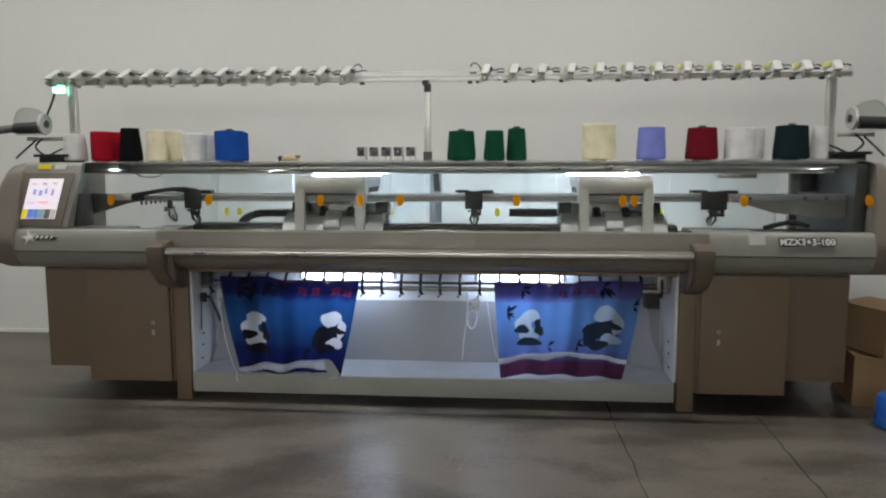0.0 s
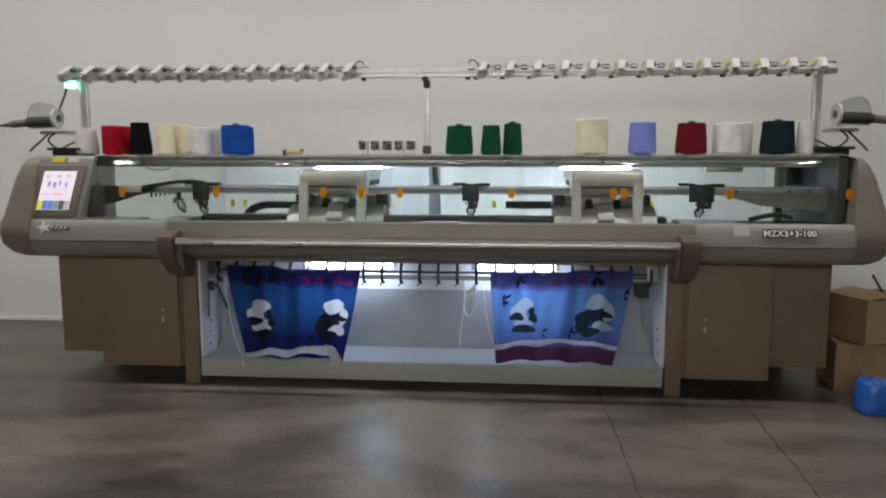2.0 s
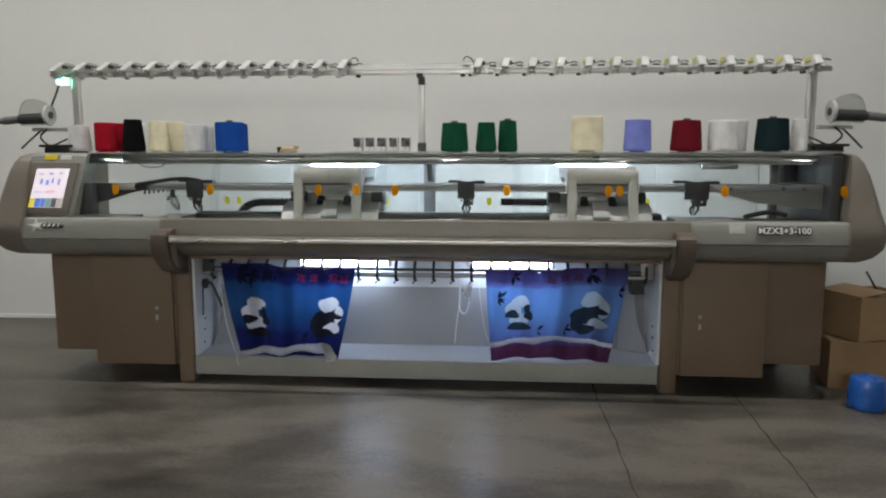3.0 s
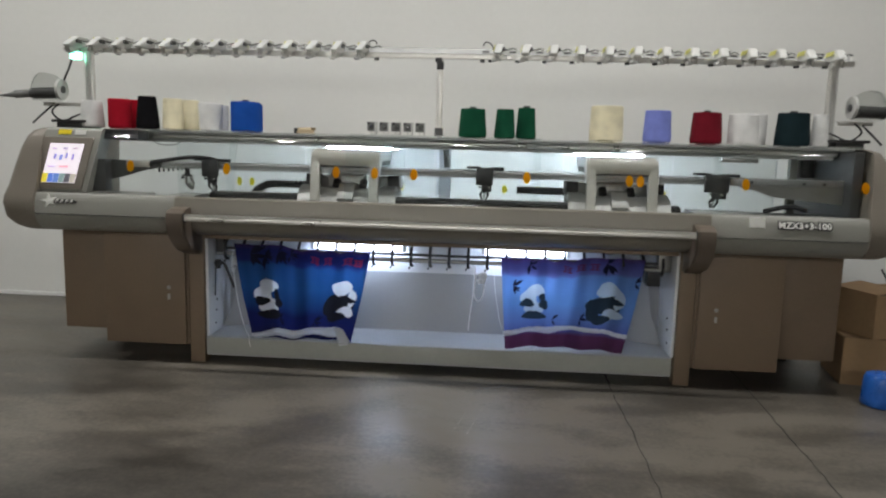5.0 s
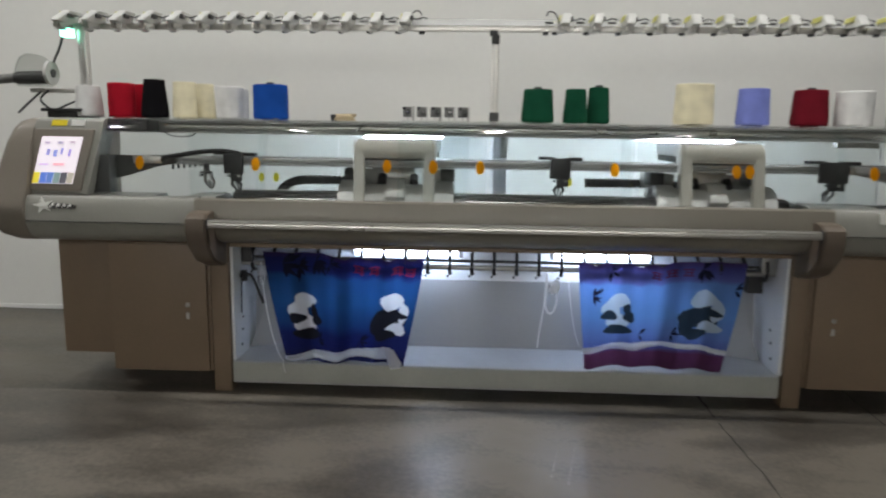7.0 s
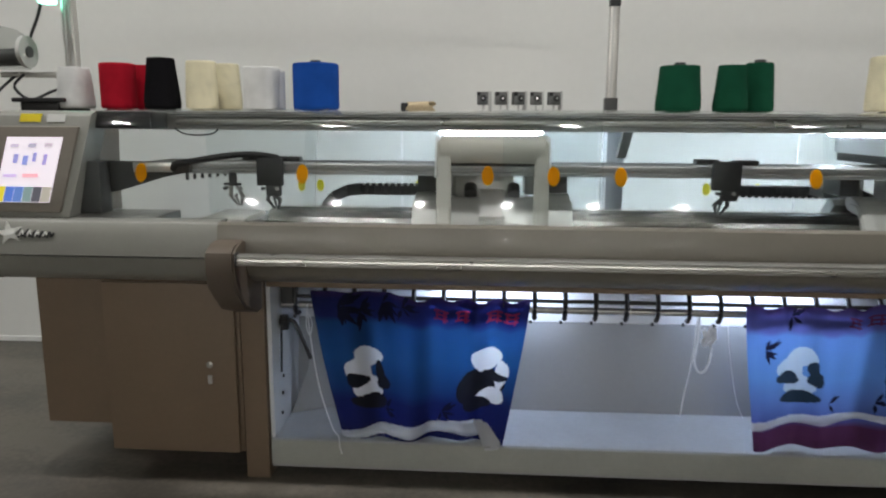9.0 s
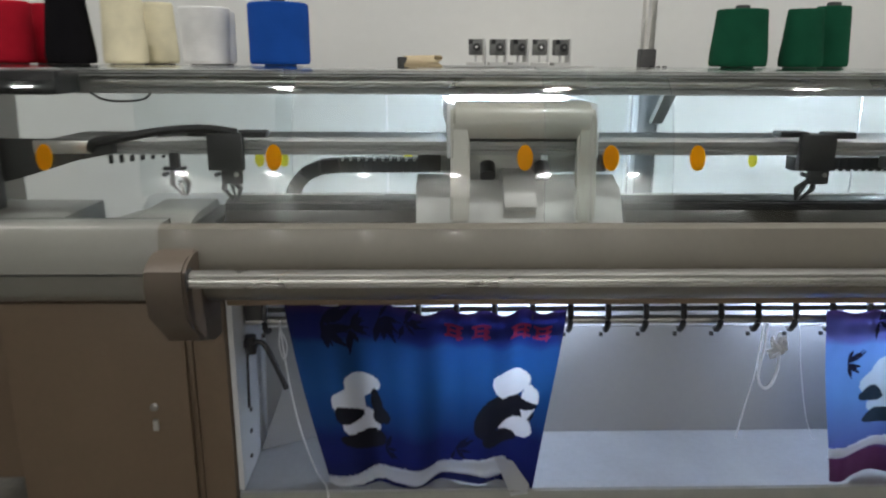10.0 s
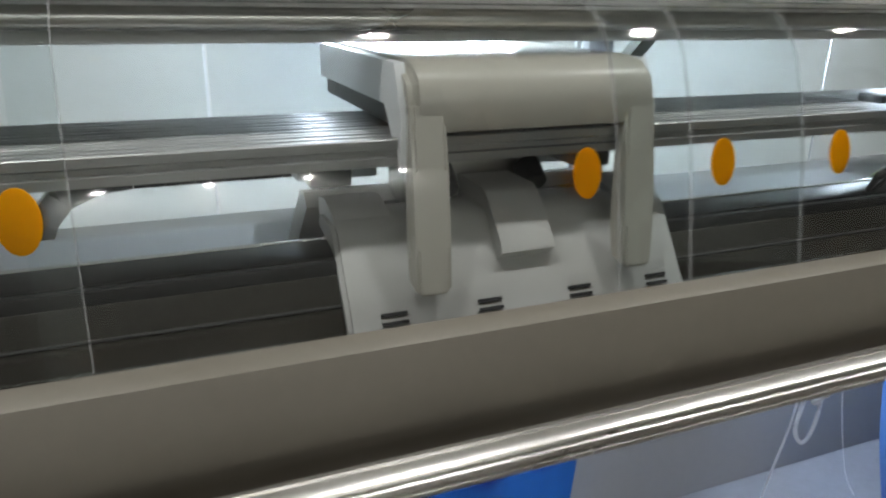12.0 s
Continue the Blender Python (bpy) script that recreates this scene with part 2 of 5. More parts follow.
# ---- mesh helpers ----
def box(bm, x0, x1, y0, y1, z0, z1, bevel=0.0, shear=0.0):
    vs = [bm.verts.new((x + shear * (z - z0), y, z)) for x in (x0, x1) for y in (y0, y1) for z in (z0, z1)]
    q = [(0, 1, 3, 2), (4, 6, 7, 5), (0, 4, 5, 1), (2, 3, 7, 6), (0, 2, 6, 4), (1, 5, 7, 3)]
    fs = [bm.faces.new([vs[i] for i in f]) for f in q]
    if bevel:
        es = list({e for f in fs for e in f.edges})
        bmesh.ops.bevel(bm, geom=es, offset=bevel, segments=2, profile=0.6, affect="EDGES")
    return bm


def tube(bm, p0, p1, r0, r1=None, seg=14, caps=True):
    r1 = r0 if r1 is None else r1
    p0, p1 = Vector(p0), Vector(p1)
    q = (p1 - p0).to_track_quat("Z", "Y")
    rings = []
    for p, r in ((p0, r0), (p1, r1)):
        rings.append([bm.verts.new(p + q @ Vector((r * math.cos(2 * math.pi * i / seg), r * math.sin(2 * math.pi * i / seg), 0))) for i in range(seg)])
    for i in range(seg):
        j = (i + 1) % seg
        bm.faces.new((rings[0][i], rings[0][j], rings[1][j], rings[1][i]))
    if caps:
        bm.faces.new(rings[0][::-1])
        bm.faces.new(rings[1])
    return bm


def lathe(bm, profile, seg=40, at=(0, 0, 0)):
    """Turn (radius, z) pairs about the upright axis."""
    rings = []
    for r, z in profile:
        rings.append([bm.verts.new((at[0] + r * math.cos(2 * math.pi * i / seg), at[1] + r * math.sin(2 * math.pi * i / seg), at[2] + z)) for i in range(seg)])
    for a, b in zip(rings, rings[1:]):
        for i in range(seg):
            j = (i + 1) % seg
            bm.faces.new((a[i], a[j], b[j], b[i]))
    bm.faces.new(rings[0][::-1])
    bm.faces.new(rings[-1])
    return bm


def prism_x(bm, yz, x0, x1, shear=0.0):
    """A closed (y, z) outline drawn along x."""
    za = min(z for _, z in yz)
    rows = [[bm.verts.new((x + shear * (z - za), y, z)) for y, z in yz] for x in (x0, x1)]
    n = len(yz)
    for i in range(n):
        j = (i + 1) % n
        bm.faces.new((rows[0][i], rows[0][j], rows[1][j], rows[1][i]))
    bm.faces.new(rows[0][::-1])
    bm.faces.new(rows[1])
    return bm


def sheet_x(bm, yz, x0, x1, thick=0.004, steps=1):
    """A bent sheet: an open (y, z) line drawn along x, with thickness."""
    pts = [Vector((y, z)) for y, z in yz]
    inner = []
    for i, p in enumerate(pts):
        d = (pts[min(i + 1, len(pts) - 1)] - pts[max(i - 1, 0)]).normalized()
        inner.append(p + Vector((d.y, -d.x)) * thick)
    return prism_x(bm, [tuple(p) for p in pts] + [tuple(p) for p in inner[::-1]], x0, x1)


def rope(bm, pts, r, seg=6, smooth=6):
    """A round cord through points (Catmull-Rom)."""
    P = [Vector(p) for p in pts]
    line = []
    for i in range(len(P) - 1):
        a, b, c, d = P[max(i - 1, 0)], P[i], P[i + 1], P[min(i + 2, len(P) - 1)]
        for k in range(smooth):
            t = k / smooth
            line.append(0.5 * ((2 * b) + (c - a) * t + (2 * a - 5 * b + 4 * c - d) * t * t + (3 * b - a - 3 * c + d) * t ** 3))
    line.append(P[-1])
    rings = []
    for i, p in enumerate(line):
        d = line[min(i + 1, len(line) - 1)] - line[max(i - 1, 0)]
        q = d.to_track_quat("Z", "Y")
        rings.append([bm.verts.new(p + q @ Vector((r * math.cos(2 * math.pi * k / seg), r * math.sin(2 * math.pi * k / seg), 0))) for k in range(seg)])
    for a, b in zip(rings, rings[1:]):
        for k in range(seg):
            j = (k + 1) % seg
            bm.faces.new((a[k], a[j], b[j], b[k]))
    bm.faces.new(rings[0][::-1])
    bm.faces.new(rings[-1])
    return bm


def finish(name, bm, material, smooth=40):
    bmesh.ops.recalc_face_normals(bm, faces=bm.faces)
    me = bpy.data.meshes.new(name)
    bm.to_mesh(me)
    bm.free()
    me.materials.append(material)
    if smooth:
        me.shade_smooth()
        me.set_sharp_from_angle(angle=radians(smooth))
    return me


def part(name, bm, material, parent, label="", smooth=40):
    ob = new(name, finish(name, bm, material, smooth))
    ob.parent = parent
    if label:
        tagged(ob, label)
    return ob


def thing(name, label, category, at=(0, 0, 0), group="", kind=""):
    ob = new(name)
    ob.location = at
    return tagged(ob, label, category, group, kind)


def setting(name, bm, material, label, category, smooth=0):
    return tagged(new(name, finish(name, bm, material, smooth)), label, category, kind="structure")


def B():
    return bmesh.new()


# ---- room ----
RX0, RX1, RY0 = -9.0, 9.0, -11.0
floor = setting("floor", box(B(), RX0, RX1, RY0, WALL_Y, -0.12, 0.0), M_FLOOR, "worn grey-brown polished concrete floor with stains", "floor")


def crack(pts, wide, seed, label):
    """A wandering filled joint of uneven width along a line of floor points."""
    rnd = random.Random(seed)
    bm = B()
    rows = []
    for (xa, ya), (xb, yb) in zip(pts, pts[1:]):
        n = max(2, int(abs(yb - ya) / 0.06))
        for k in range(n):
            t = k / n
            w = wide * rnd.uniform(0.35, 1.2)
            x = xa + (xb - xa) * t + rnd.uniform(-0.004, 0.004)
            y = ya + (yb - ya) * t
            rows.append([bm.verts.new((x + d, y, z)) for d, z in ((-w, 0.0004), (-w * 0.4, 0.0016), (w * 0.4, 0.0016), (w, 0.0004))])
    for a, b in zip(rows, rows[1:]):
        for k in range(3):
            bm.faces.new((a[k], a[k + 1], b[k + 1], b[k]))
    return part("joint", bm, M_JOINT, floor, label, 0)


crack([(0.95, 1.4), (0.932, 0.2), (0.925, 0.0)], 0.006, 1, "dark filled joint")
crack([(0.925, 0.0), (0.935, -0.40), (0.928, -1.0), (0.925, -6.0)], 0.0032, 2, "dark filled joint")
crack([(1.70, 1.4), (1.655, 0.20), (1.628, -0.2), (1.600, -0.75), (1.575, -1.2), (1.53, -2.6), (1.46, -6.0)], 0.0034, 3, "dark crack in the concrete")
for xa, ya, xb, yb in ((0.155, -0.55, 0.205, -0.30), (0.21, -0.60, 0.275, -0.28)):
    bm = B()
    dx = 0.004
    bm.faces.new([bm.verts.new(p) for p in ((xa - dx, ya, 0.0012), (xa + dx, ya, 0.0012), (xb + dx * 0.3, yb, 0.0012), (xb - dx * 0.3, yb, 0.0012))])
    part("scratch", bm, M_SCRATCH, floor, "pale scuff mark", 0)
setting("wall_north", box(B(), RX0, RX1, WALL_Y, WALL_Y + 0.2, -0.12, CEILING + 0.1), M_WALL, "plain off-white painted wall behind the machine", "wall")
setting("wall_south", box(B(), RX0, RX1, RY0 - 0.2, RY0, -0.12, CEILING + 0.1), M_WALL, "plain off-white painted wall", "wall")
setting("wall_west", box(B(), RX0 - 0.2, RX0, RY0 - 0.2, WALL_Y + 0.2, -0.12, CEILING + 0.1), M_WALL, "plain off-white painted wall", "wall")
setting("wall_east", box(B(), RX1, RX1 + 0.2, RY0 - 0.2, WALL_Y + 0.2, -0.12, CEILING + 0.1), M_WALL, "plain off-white painted wall", "wall")
setting("ceiling", box(B(), RX0, RX1, RY0, WALL_Y, CEILING, CEILING + 0.1), M_CEIL, "plain pale ceiling", "ceiling")
setting("baseboard", box(B(), RX0, RX1, WALL_Y - 0.012, WALL_Y, 0.001, 0.03, 0.003), M_TRIM, "thin white strip along the foot of the wall", "baseboard")


def ceiling_lamp():
    lamp = thing("ceiling_lamp", "round white ceiling lamp, lit", "lamp", (0, 0, CEILING), "ceiling lamps")
    part("housing", lathe(B(), [(0.10, 0.0), (0.10, -0.03), (0.095, -0.045), (0.08, -0.045)], 32), M_WHITE, lamp)
    part("diffuser", lathe(B(), [(0.078, -0.03), (0.078, -0.05), (0.068, -0.056), (0.02, -0.06)], 32), M_LAMP, lamp, "glowing white diffuser")
    return lamp


def lit_row(spots, watts):
    """A row of round lamps with the light that each gives."""
    first = ceiling_lamp()
    first.location = (*spots[0], CEILING)
    for x, y in spots[1:]:
        copy_thing(first, pose(x, y, CEILING))
    for x, y in spots:
        ld = bpy.data.lights.new("lamp_light", "AREA")
        ld.shape, ld.size, ld.energy, ld.color = "DISK", 0.15, watts, (1.0, 0.99, 0.965)
        new("lamp_light", ld).location = (x, y, CEILING - 0.065)


lit_row([(x, -0.3) for x in (-4.4, -3.0, -1.55, 0.0, 1.45, 2.9)], LAMP_WATTS)
# unseen row added as front fill, far back so the covers don't mirror it
lit_row([(x, -10.7) for x in (-5.0, -3.4, -1.8, -0.2, 1.4, 3.0)], REAR_FILL_WATTS)

# ---- flat knitting machine ----
mach = thing("flat_knitting_machine", "long grey and taupe flat knitting machine with clear covers, running", "machine")
LEDGE = [(0.108, 0.921), (0.088, 0.9205), (0.077, 0.914), (0.067, 0.875), (0.062, 0.84), (0.061, 0.812), (0.066, 0.785), (0.084, 0.755), (0.113, 0.733), (0.150, 0.719), (0.192, 0.713), (0.32, 0.713), (0.32, 0.726), (0.19, 0.730), (0.13, 0.748), (0.095, 0.80), (0.090, 0.88), (0.110, 0.905)]
part("ledge_lip", box(B(), -1.25, 1.25, 0.180, 0.200, 0.694, 0.7125, 0.003), M_TAUPE, mach, "brown lip under the ledge")
part("front_ledge", prism_x(B(), LEDGE, -1.3615, 1.3615), M_LEDGE, mach, "warm grey sloping front ledge")
# ribbed bar: flat top, grooved front
BAR = [(-0.003, 0.812), (-0.003, 0.838), (-0.006, 0.841), (-0.012, 0.8415), (-0.0135, 0.8385), (-0.0165, 0.8385), (-0.018, 0.8405), (-0.027, 0.839), (-0.032, 0.836), (-0.0335, 0.833), (-0.031, 0.831), (-0.031, 0.829), (-0.0355, 0.827), (-0.0365, 0.822), (-0.0335, 0.820), (-0.0335, 0.818), (-0.0365, 0.816), (-0.036, 0.811), (-0.033, 0.808), (-0.007, 0.808)]
bar = part("start_bar", prism_x(B(), BAR, -1.272, 1.272), M_ALU, mach, "long ribbed aluminium start bar", 30)
for s in (-1, 1):
    bm = B()
    x0, x1 = sorted((s * 1.272, s * 1.362))
    yz = [(0.020, 0.866), (-0.016, 0.862), (-0.038, 0.846), (-0.043, 0.80), (-0.030, 0.735), (0.06, 0.650), (0.17, 0.610), (0.25, 0.608), (0.25, 0.70), (0.13, 0.72), (0.10, 0.872), (0.04, 0.869)]
    prism_x(bm, yz, x0, x1)
    bmesh.ops.bevel(bm, geom=[e for e in bm.edges if abs(e.verts[0].co.x - e.verts[1].co.x) < 1e-5], offset=0.007, segments=2, affect="EDGES")
    br = part("bracket", bm, M_BRKT, mach, "brown bracket holding the start bar")
    part("collar", box(B(), *sorted((s * 1.272, s * 1.266)), -0.041, 0.002, 0.803, 0.846, 0.004), M_DARK, br)

part("red_indicator", box(B(), -1.368, -1.3615, 0.01, 0.02, 0.755, 0.772, 0.001), M_REDLED, mach, "small red indicator")

# side bodies with a seam
for s in (-1, 1):
    x0, x1 = sorted((s * 1.362, s * 2.17))
    up = [(0.150, 0.922), (0.092, 0.9215), (0.081, 0.914), (0.068, 0.875), (0.062, 0.84), (0.060, 0.812), (0.150, 0.812)]
    dn = [(0.150, 0.807), (0.061, 0.807), (0.066, 0.785), (0.085, 0.755), (0.115, 0.731), (0.155, 0.716), (0.55, 0.712), (0.55, 0.74), (0.16, 0.742)]
    part("upper_body_panel", prism_x(B(), up, x0, x1), M_GREY, mach, "grey-green front body panel")
    part("lower_body_panel", prism_x(B(), dn, x0, x1), M_GREY, mach)
    box_in = box(B(), min(s * 1.362, s * 2.17), max(s * 1.362, s * 2.17), 0.151, 0.162, 0.745, 0.922)
    part("inner_body_panel", box_in, M_DARK, mach)


def loft_cap(s):
    """End cap: stacked outlines with rounded outer corners."""
    bm = B()
    levels = [(0.714, 2.17, 0.17), (0.720, 2.22, 0.13), (0.745, 2.262, 0.09), (0.79, 2.292, 0.058), (0.86, 2.303, 0.050), (0.90, 2.298, 0.055), (0.95, 2.286, 0.080), (1.05, 2.264, 0.105), (1.15, 2.238, 0.13), (1.21, 2.218, 0.155), (1.243, 2.195, 0.175), (1.258, 2.165, 0.21), (1.262, 2.13, 0.25)]
    rings = []
    for z, xo, yf in levels:
        xi = 2.115 + 0.20 * max(0, z - 0.93) * (0.5 if s > 0 else -0.2)
        xi = min(xi, xo - 0.02)
        rad = 0.05
        ring = [(xi, yf), (xo - rad, yf)]
        for k in range(1, 6):
            a = k / 6 * math.pi / 2
            ring.append((xo - rad + rad * math.sin(a), yf + rad - rad * math.cos(a)))
        ring += [(xo, yf + rad), (xo, 0.93), (xi, 0.93)]
        rings.append([bm.verts.new((s * x, y, z)) for x, y in ring])
    n = len(rings[0])
    for a, b in zip(rings, rings[1:]):
        for i in range(n):
            j = (i + 1) % n
            bm.faces.new((a[i], a[j], b[j], b[i]))
    bm.faces.new(rings[0][::-1])
    bm.faces.new(rings[-1])
    return part("end_cap", bm, M_CAP, mach, "rounded brown-grey end cap", 60)


for s in (-1, 1):
    loft_cap(s)

# console with touch screen
SH = 0.22
console_profile = [(0.118, 0.925), (0.168, 1.243), (0.176, 1.254), (0.20, 1.262), (0.27, 1.262), (0.24, 0.925)]
console = part("console", prism_x(B(), console_profile, -2.17, -1.862, SH), M_GREY, mach, "grey-green console with a touch screen")


def on_console(name, x0, x1, z0, z1, out, thick, material, parent=None, label="", bevel=0.0):
    """A plate on the console's sloping face; x is taken at the plate's foot height z = 0.925."""
    bm = B()
    box(bm, x0, x1, -out, -out + thick, z0, z1, bevel)
    for v in bm.verts:
        v.co.x += SH * (v.co.z - 0.925)
        v.co.y += 0.118 + (v.co.z - 0.925) * 0.157
    return part(name, bm, material, parent or console, label)


fr = on_console("screen_frame", -2.163, -1.890, 0.940, 1.212, 0.012, 0.016, M_CAP, mach, "brown raised screen frame", 0.007)
on_console("screen", -2.116, -1.932, 0.972, 1.178, 0.014, 0.004, M_SCREEN, fr, "lit touch screen with coloured keys")
for i, c in enumerate(((0.75, 0.62, 0.05), (0.10, 0.20, 0.62), (0.12, 0.22, 0.55), (0.22, 0.32, 0.32), (0.10, 0.10, 0.12), (0.45, 0.42, 0.36))):
    w = 0.184 / 6
    on_console("screen_key", -2.116 + i * w, -2.116 + (i + 1) * w - 0.002, 0.974, 1.022, 0.0155, 0.003, glow("key_colour", c, 0.55), fr)
for (x, z, w, h, c) in ((-2.085, 1.145, 0.03, 0.012, (0.5, 0.45, 0.55)), (-2.02, 1.145, 0.03, 0.014, (0.42, 0.40, 0.5)), (-1.96, 1.148, 0.03, 0.012, (0.5, 0.45, 0.5)), (-2.065, 1.095, 0.018, 0.03, (0.3, 0.3, 0.6)), (-2.03, 1.09, 0.02, 0.03, (0.25, 0.30, 0.65)), (-1.995, 1.10, 0.014, 0.03, (0.3, 0.3, 0.6)), (-1.955, 1.09, 0.014, 0.035, (0.35, 0.3, 0.6)), (-2.09, 1.05, 0.05, 0.012, (0.6, 0.5, 0.8)), (-2.02, 1.05, 0.06, 0.014, (0.9, 0.45, 0.5))):
    on_console("screen_bar", -2.116 + (x + 2.104) * 0.9, -2.116 + (x + 2.104) * 0.9 + w * 0.9, z, z + h, 0.0155, 0.003, glow("bar_colour", c, 0.6), fr)
on_console("yellow_notice", -2.095, -2.025, 1.226, 1.252, 0.002, 0.004, M_YELLOW, mach, "small yellow notice sticker")
on_console("paper_notice", -2.005, -1.945, 1.226, 1.250, 0.002, 0.004, M_PAPER, mach, "small white paper notice")

# body badge: plain star and wavy strokes
bm = B()
cx, cz = -2.035, 0.880


def on_front(x, z, out=0.003):
    """A point on the side body's bowed front at height z."""
    prof = [(0.812, 0.060), (0.84, 0.062), (0.875, 0.068), (0.914, 0.081), (0.9215, 0.092)]
    for (za, ya), (zb, yb) in zip(prof, prof[1:]):
        if z <= zb:
            break
    y = ya + (yb - ya) * (z - za) / (zb - za)
    return Vector((x, y - out, z))


star = []
for k in range(10):
    r = 0.050 if k % 2 == 0 else 0.020
    a = math.pi / 2 + k * math.pi / 5 + 0.25
    star.append((cx + r * math.cos(a), cz + 0.75 * r * math.sin(a)))
face = bm.faces.new([bm.verts.new(on_front(x, z)) for x, z in star])
bmesh.ops.solidify(bm, geom=bm.faces[:], thickness=-0.002)
badge = part("badge_star", bm, M_PAPER, mach, "silvery white star badge", 0)
bm = B()
for k in range(5):
    x = cx + 0.03 + k * 0.024
    rope(bm, [on_front(x, cz - 0.014, 0.002), on_front(x + 0.008, cz + 0.012 - 0.002 * k, 0.002), on_front(x + 0.014, cz - 0.010, 0.002), on_front(x + 0.022, cz + 0.002, 0.002)], 0.0032, 5, 4)
part("badge_strokes", bm, M_BLACKINK, badge)
# chrome strokes' highlights painted white, over dark strokes that serve as their shadow
bm = B()
for k in range(4):
    x = cx + 0.036 + k * 0.026
    rope(bm, [on_front(x, cz - 0.008, 0.005), on_front(x + 0.008, cz + 0.010 - 0.002 * k, 0.005), on_front(x + 0.013, cz - 0.004, 0.005)], 0.0028, 5, 4)
part("badge_highlight", bm, M_PAPER, badge, "white strokes painted as highlights")


def lettering(name, text, size, material, parent, mat4, offset=0.0, depth=0.0008):
    cu = bpy.data.curves.new(name, "FONT")
    cu.body, cu.size, cu.extrude, cu.offset = text, size, depth, offset
    cu.space_character = 1.05
    tmp = bpy.data.objects.new(name, cu)
    scene.collection.objects.link(tmp)
    me = bpy.data.meshes.new_from_object(tmp.evaluated_get(bpy.context.evaluated_depsgraph_get()))
    bpy.data.objects.remove(tmp)
    me.transform(mat4)
    me.materials.clear()
    me.materials.append(material)
    ob = new(name, me)
    ob.parent = parent
    return ob


p_lo, p_hi = on_front(0, 0.866), on_front(0, 0.900)
tilt = math.degrees(math.atan2(p_hi.z - p_lo.z, p_hi.y - p_lo.y))
txt = pose(1.680, p_lo.y - 0.0065, 0.868, tilt, 0, 0)
model = lettering("model_lettering", "MZX3+3-100", 0.0435, M_PAPER, mach, txt, 0.0012)
tagged(model, "white raised model lettering with black edges")
lettering("lettering_shadow", "MZX3+3-100", 0.0435, M_BLACKINK, model, txt @ pose(0, 0, -0.0012), 0.0068)
bm = B()
vs = [bm.verts.new(on_front(x, z, 0.002)) for x, z in ((1.543, 0.866), (1.619, 0.866), (1.619, 0.911), (1.543, 0.911))]
bm.faces.new(vs)
bmesh.ops.solidify(bm, geom=bm.faces[:], thickness=0.0012)
part("rating_plate", bm, M_PAPER, mach, "small blank white plate", 0)

# needle beds
bed_f = [(0.384, 0.925), (0.316, 0.916), (0.306, 0.908), (0.204, 0.751), (0.210, 0.742), (0.24, 0.742), (0.384, 0.885)]
bed_r = [(0.400, 0.905), (0.440, 0.898), (0.520, 0.855), (0.66, 0.742), (0.652, 0.73), (0.55, 0.73), (0.400, 0.865)]
part("needle_bed", prism_x(B(), bed_f, -1.271, 1.27), M_BEDM, mach, "dark steel needle bed")
part("needle_bed", prism_x(B(), bed_r, -1.271, 1.27), M_BEDM, mach)
for k, w in ((0.22, 0.0022), (0.62, 0.0030), (0.70, 0.0022)):
    y, z = 0.306 - k * 0.102, 0.908 - k * 0.157
    part("bed_strip", tube(B(), (-1.265, y, z + 0.0015), (1.265, y, z + 0.0015), w, seg=6), M_DARK, mach)
part("bed_edge", prism_x(B(), [(0.384, 0.926), (0.384, 0.938), (0.330, 0.9335), (0.322, 0.931), (0.322, 0.918)], -1.271, 1.27), M_GIB, mach, "dark steel bed edge")
part("bed_edge_line", box(B(), -1.271, 1.27, 0.377, 0.3845, 0.937, 0.9400, 0.001), M_ALU, mach, "bright line along the bed edge")
part("bed_comb", box(B(), -1.271, 1.27, 0.308, 0.3215, 0.909, 0.9285, 0.002), M_BLACK, mach, "black comb strip along the bed")
part("rear_rest", prism_x(B(), [(0.575, 0.80), (0.70, 0.866), (0.715, 0.870), (0.78, 0.870), (0.78, 0.80)], -1.62, 1.65), M_WHITE, mach, "white rear cover strip")
part("bed_plinth", box(B(), -2.10, 2.10, 0.30, 0.70, 0.70, 0.735, 0.004), M_DARK, mach)

# covers over the bed ends
for s in (-1, 1):
    bm = B()
    xa, xb = s * 1.322, s * 1.62
    yz = [(0.165, 0.885), (0.19, 0.905), (0.25, 0.917), (0.42, 0.919), (0.44, 0.905), (0.44, 0.76), (0.165, 0.76)]
    prism_x(bm, yz, min(xa, xb), max(xa, xb))
    if s < 0:
        for v in bm.verts:
            if v.co.x < -1.5 and v.co.z > 0.90:
                v.co.x += 0.16
    part("bed_end_cover", bm, M_GREY, mach, "grey plastic cover over the bed's end")
    bm = B()
    box(bm, min(s * 1.64, s * 2.05), max(s * 1.64, s * 2.05), 0.17, 0.45, 0.80, 0.912, 0.006)
    part("bed_end_block", bm, M_GREY if s < 0 else M_DARK, mach)
    # the gap's shade, put in as a black box
    part("end_gap", box(B(), *sorted((s * 1.273, s * 1.320)), 0.20, 0.44, 0.78, 0.900, 0.004), M_BLACK, mach, "black box standing in for the shaded gap beside the needle bed")
    if s > 0:
        bm = B()
        rope(bm, [(1.66, 0.22, 0.935), (1.74, 0.22, 0.955), (1.80, 0.22, 0.962), (1.87, 0.22, 0.945)], 0.012, 8)
        part("hose", bm, M_BLACK, mach, "short black hose")

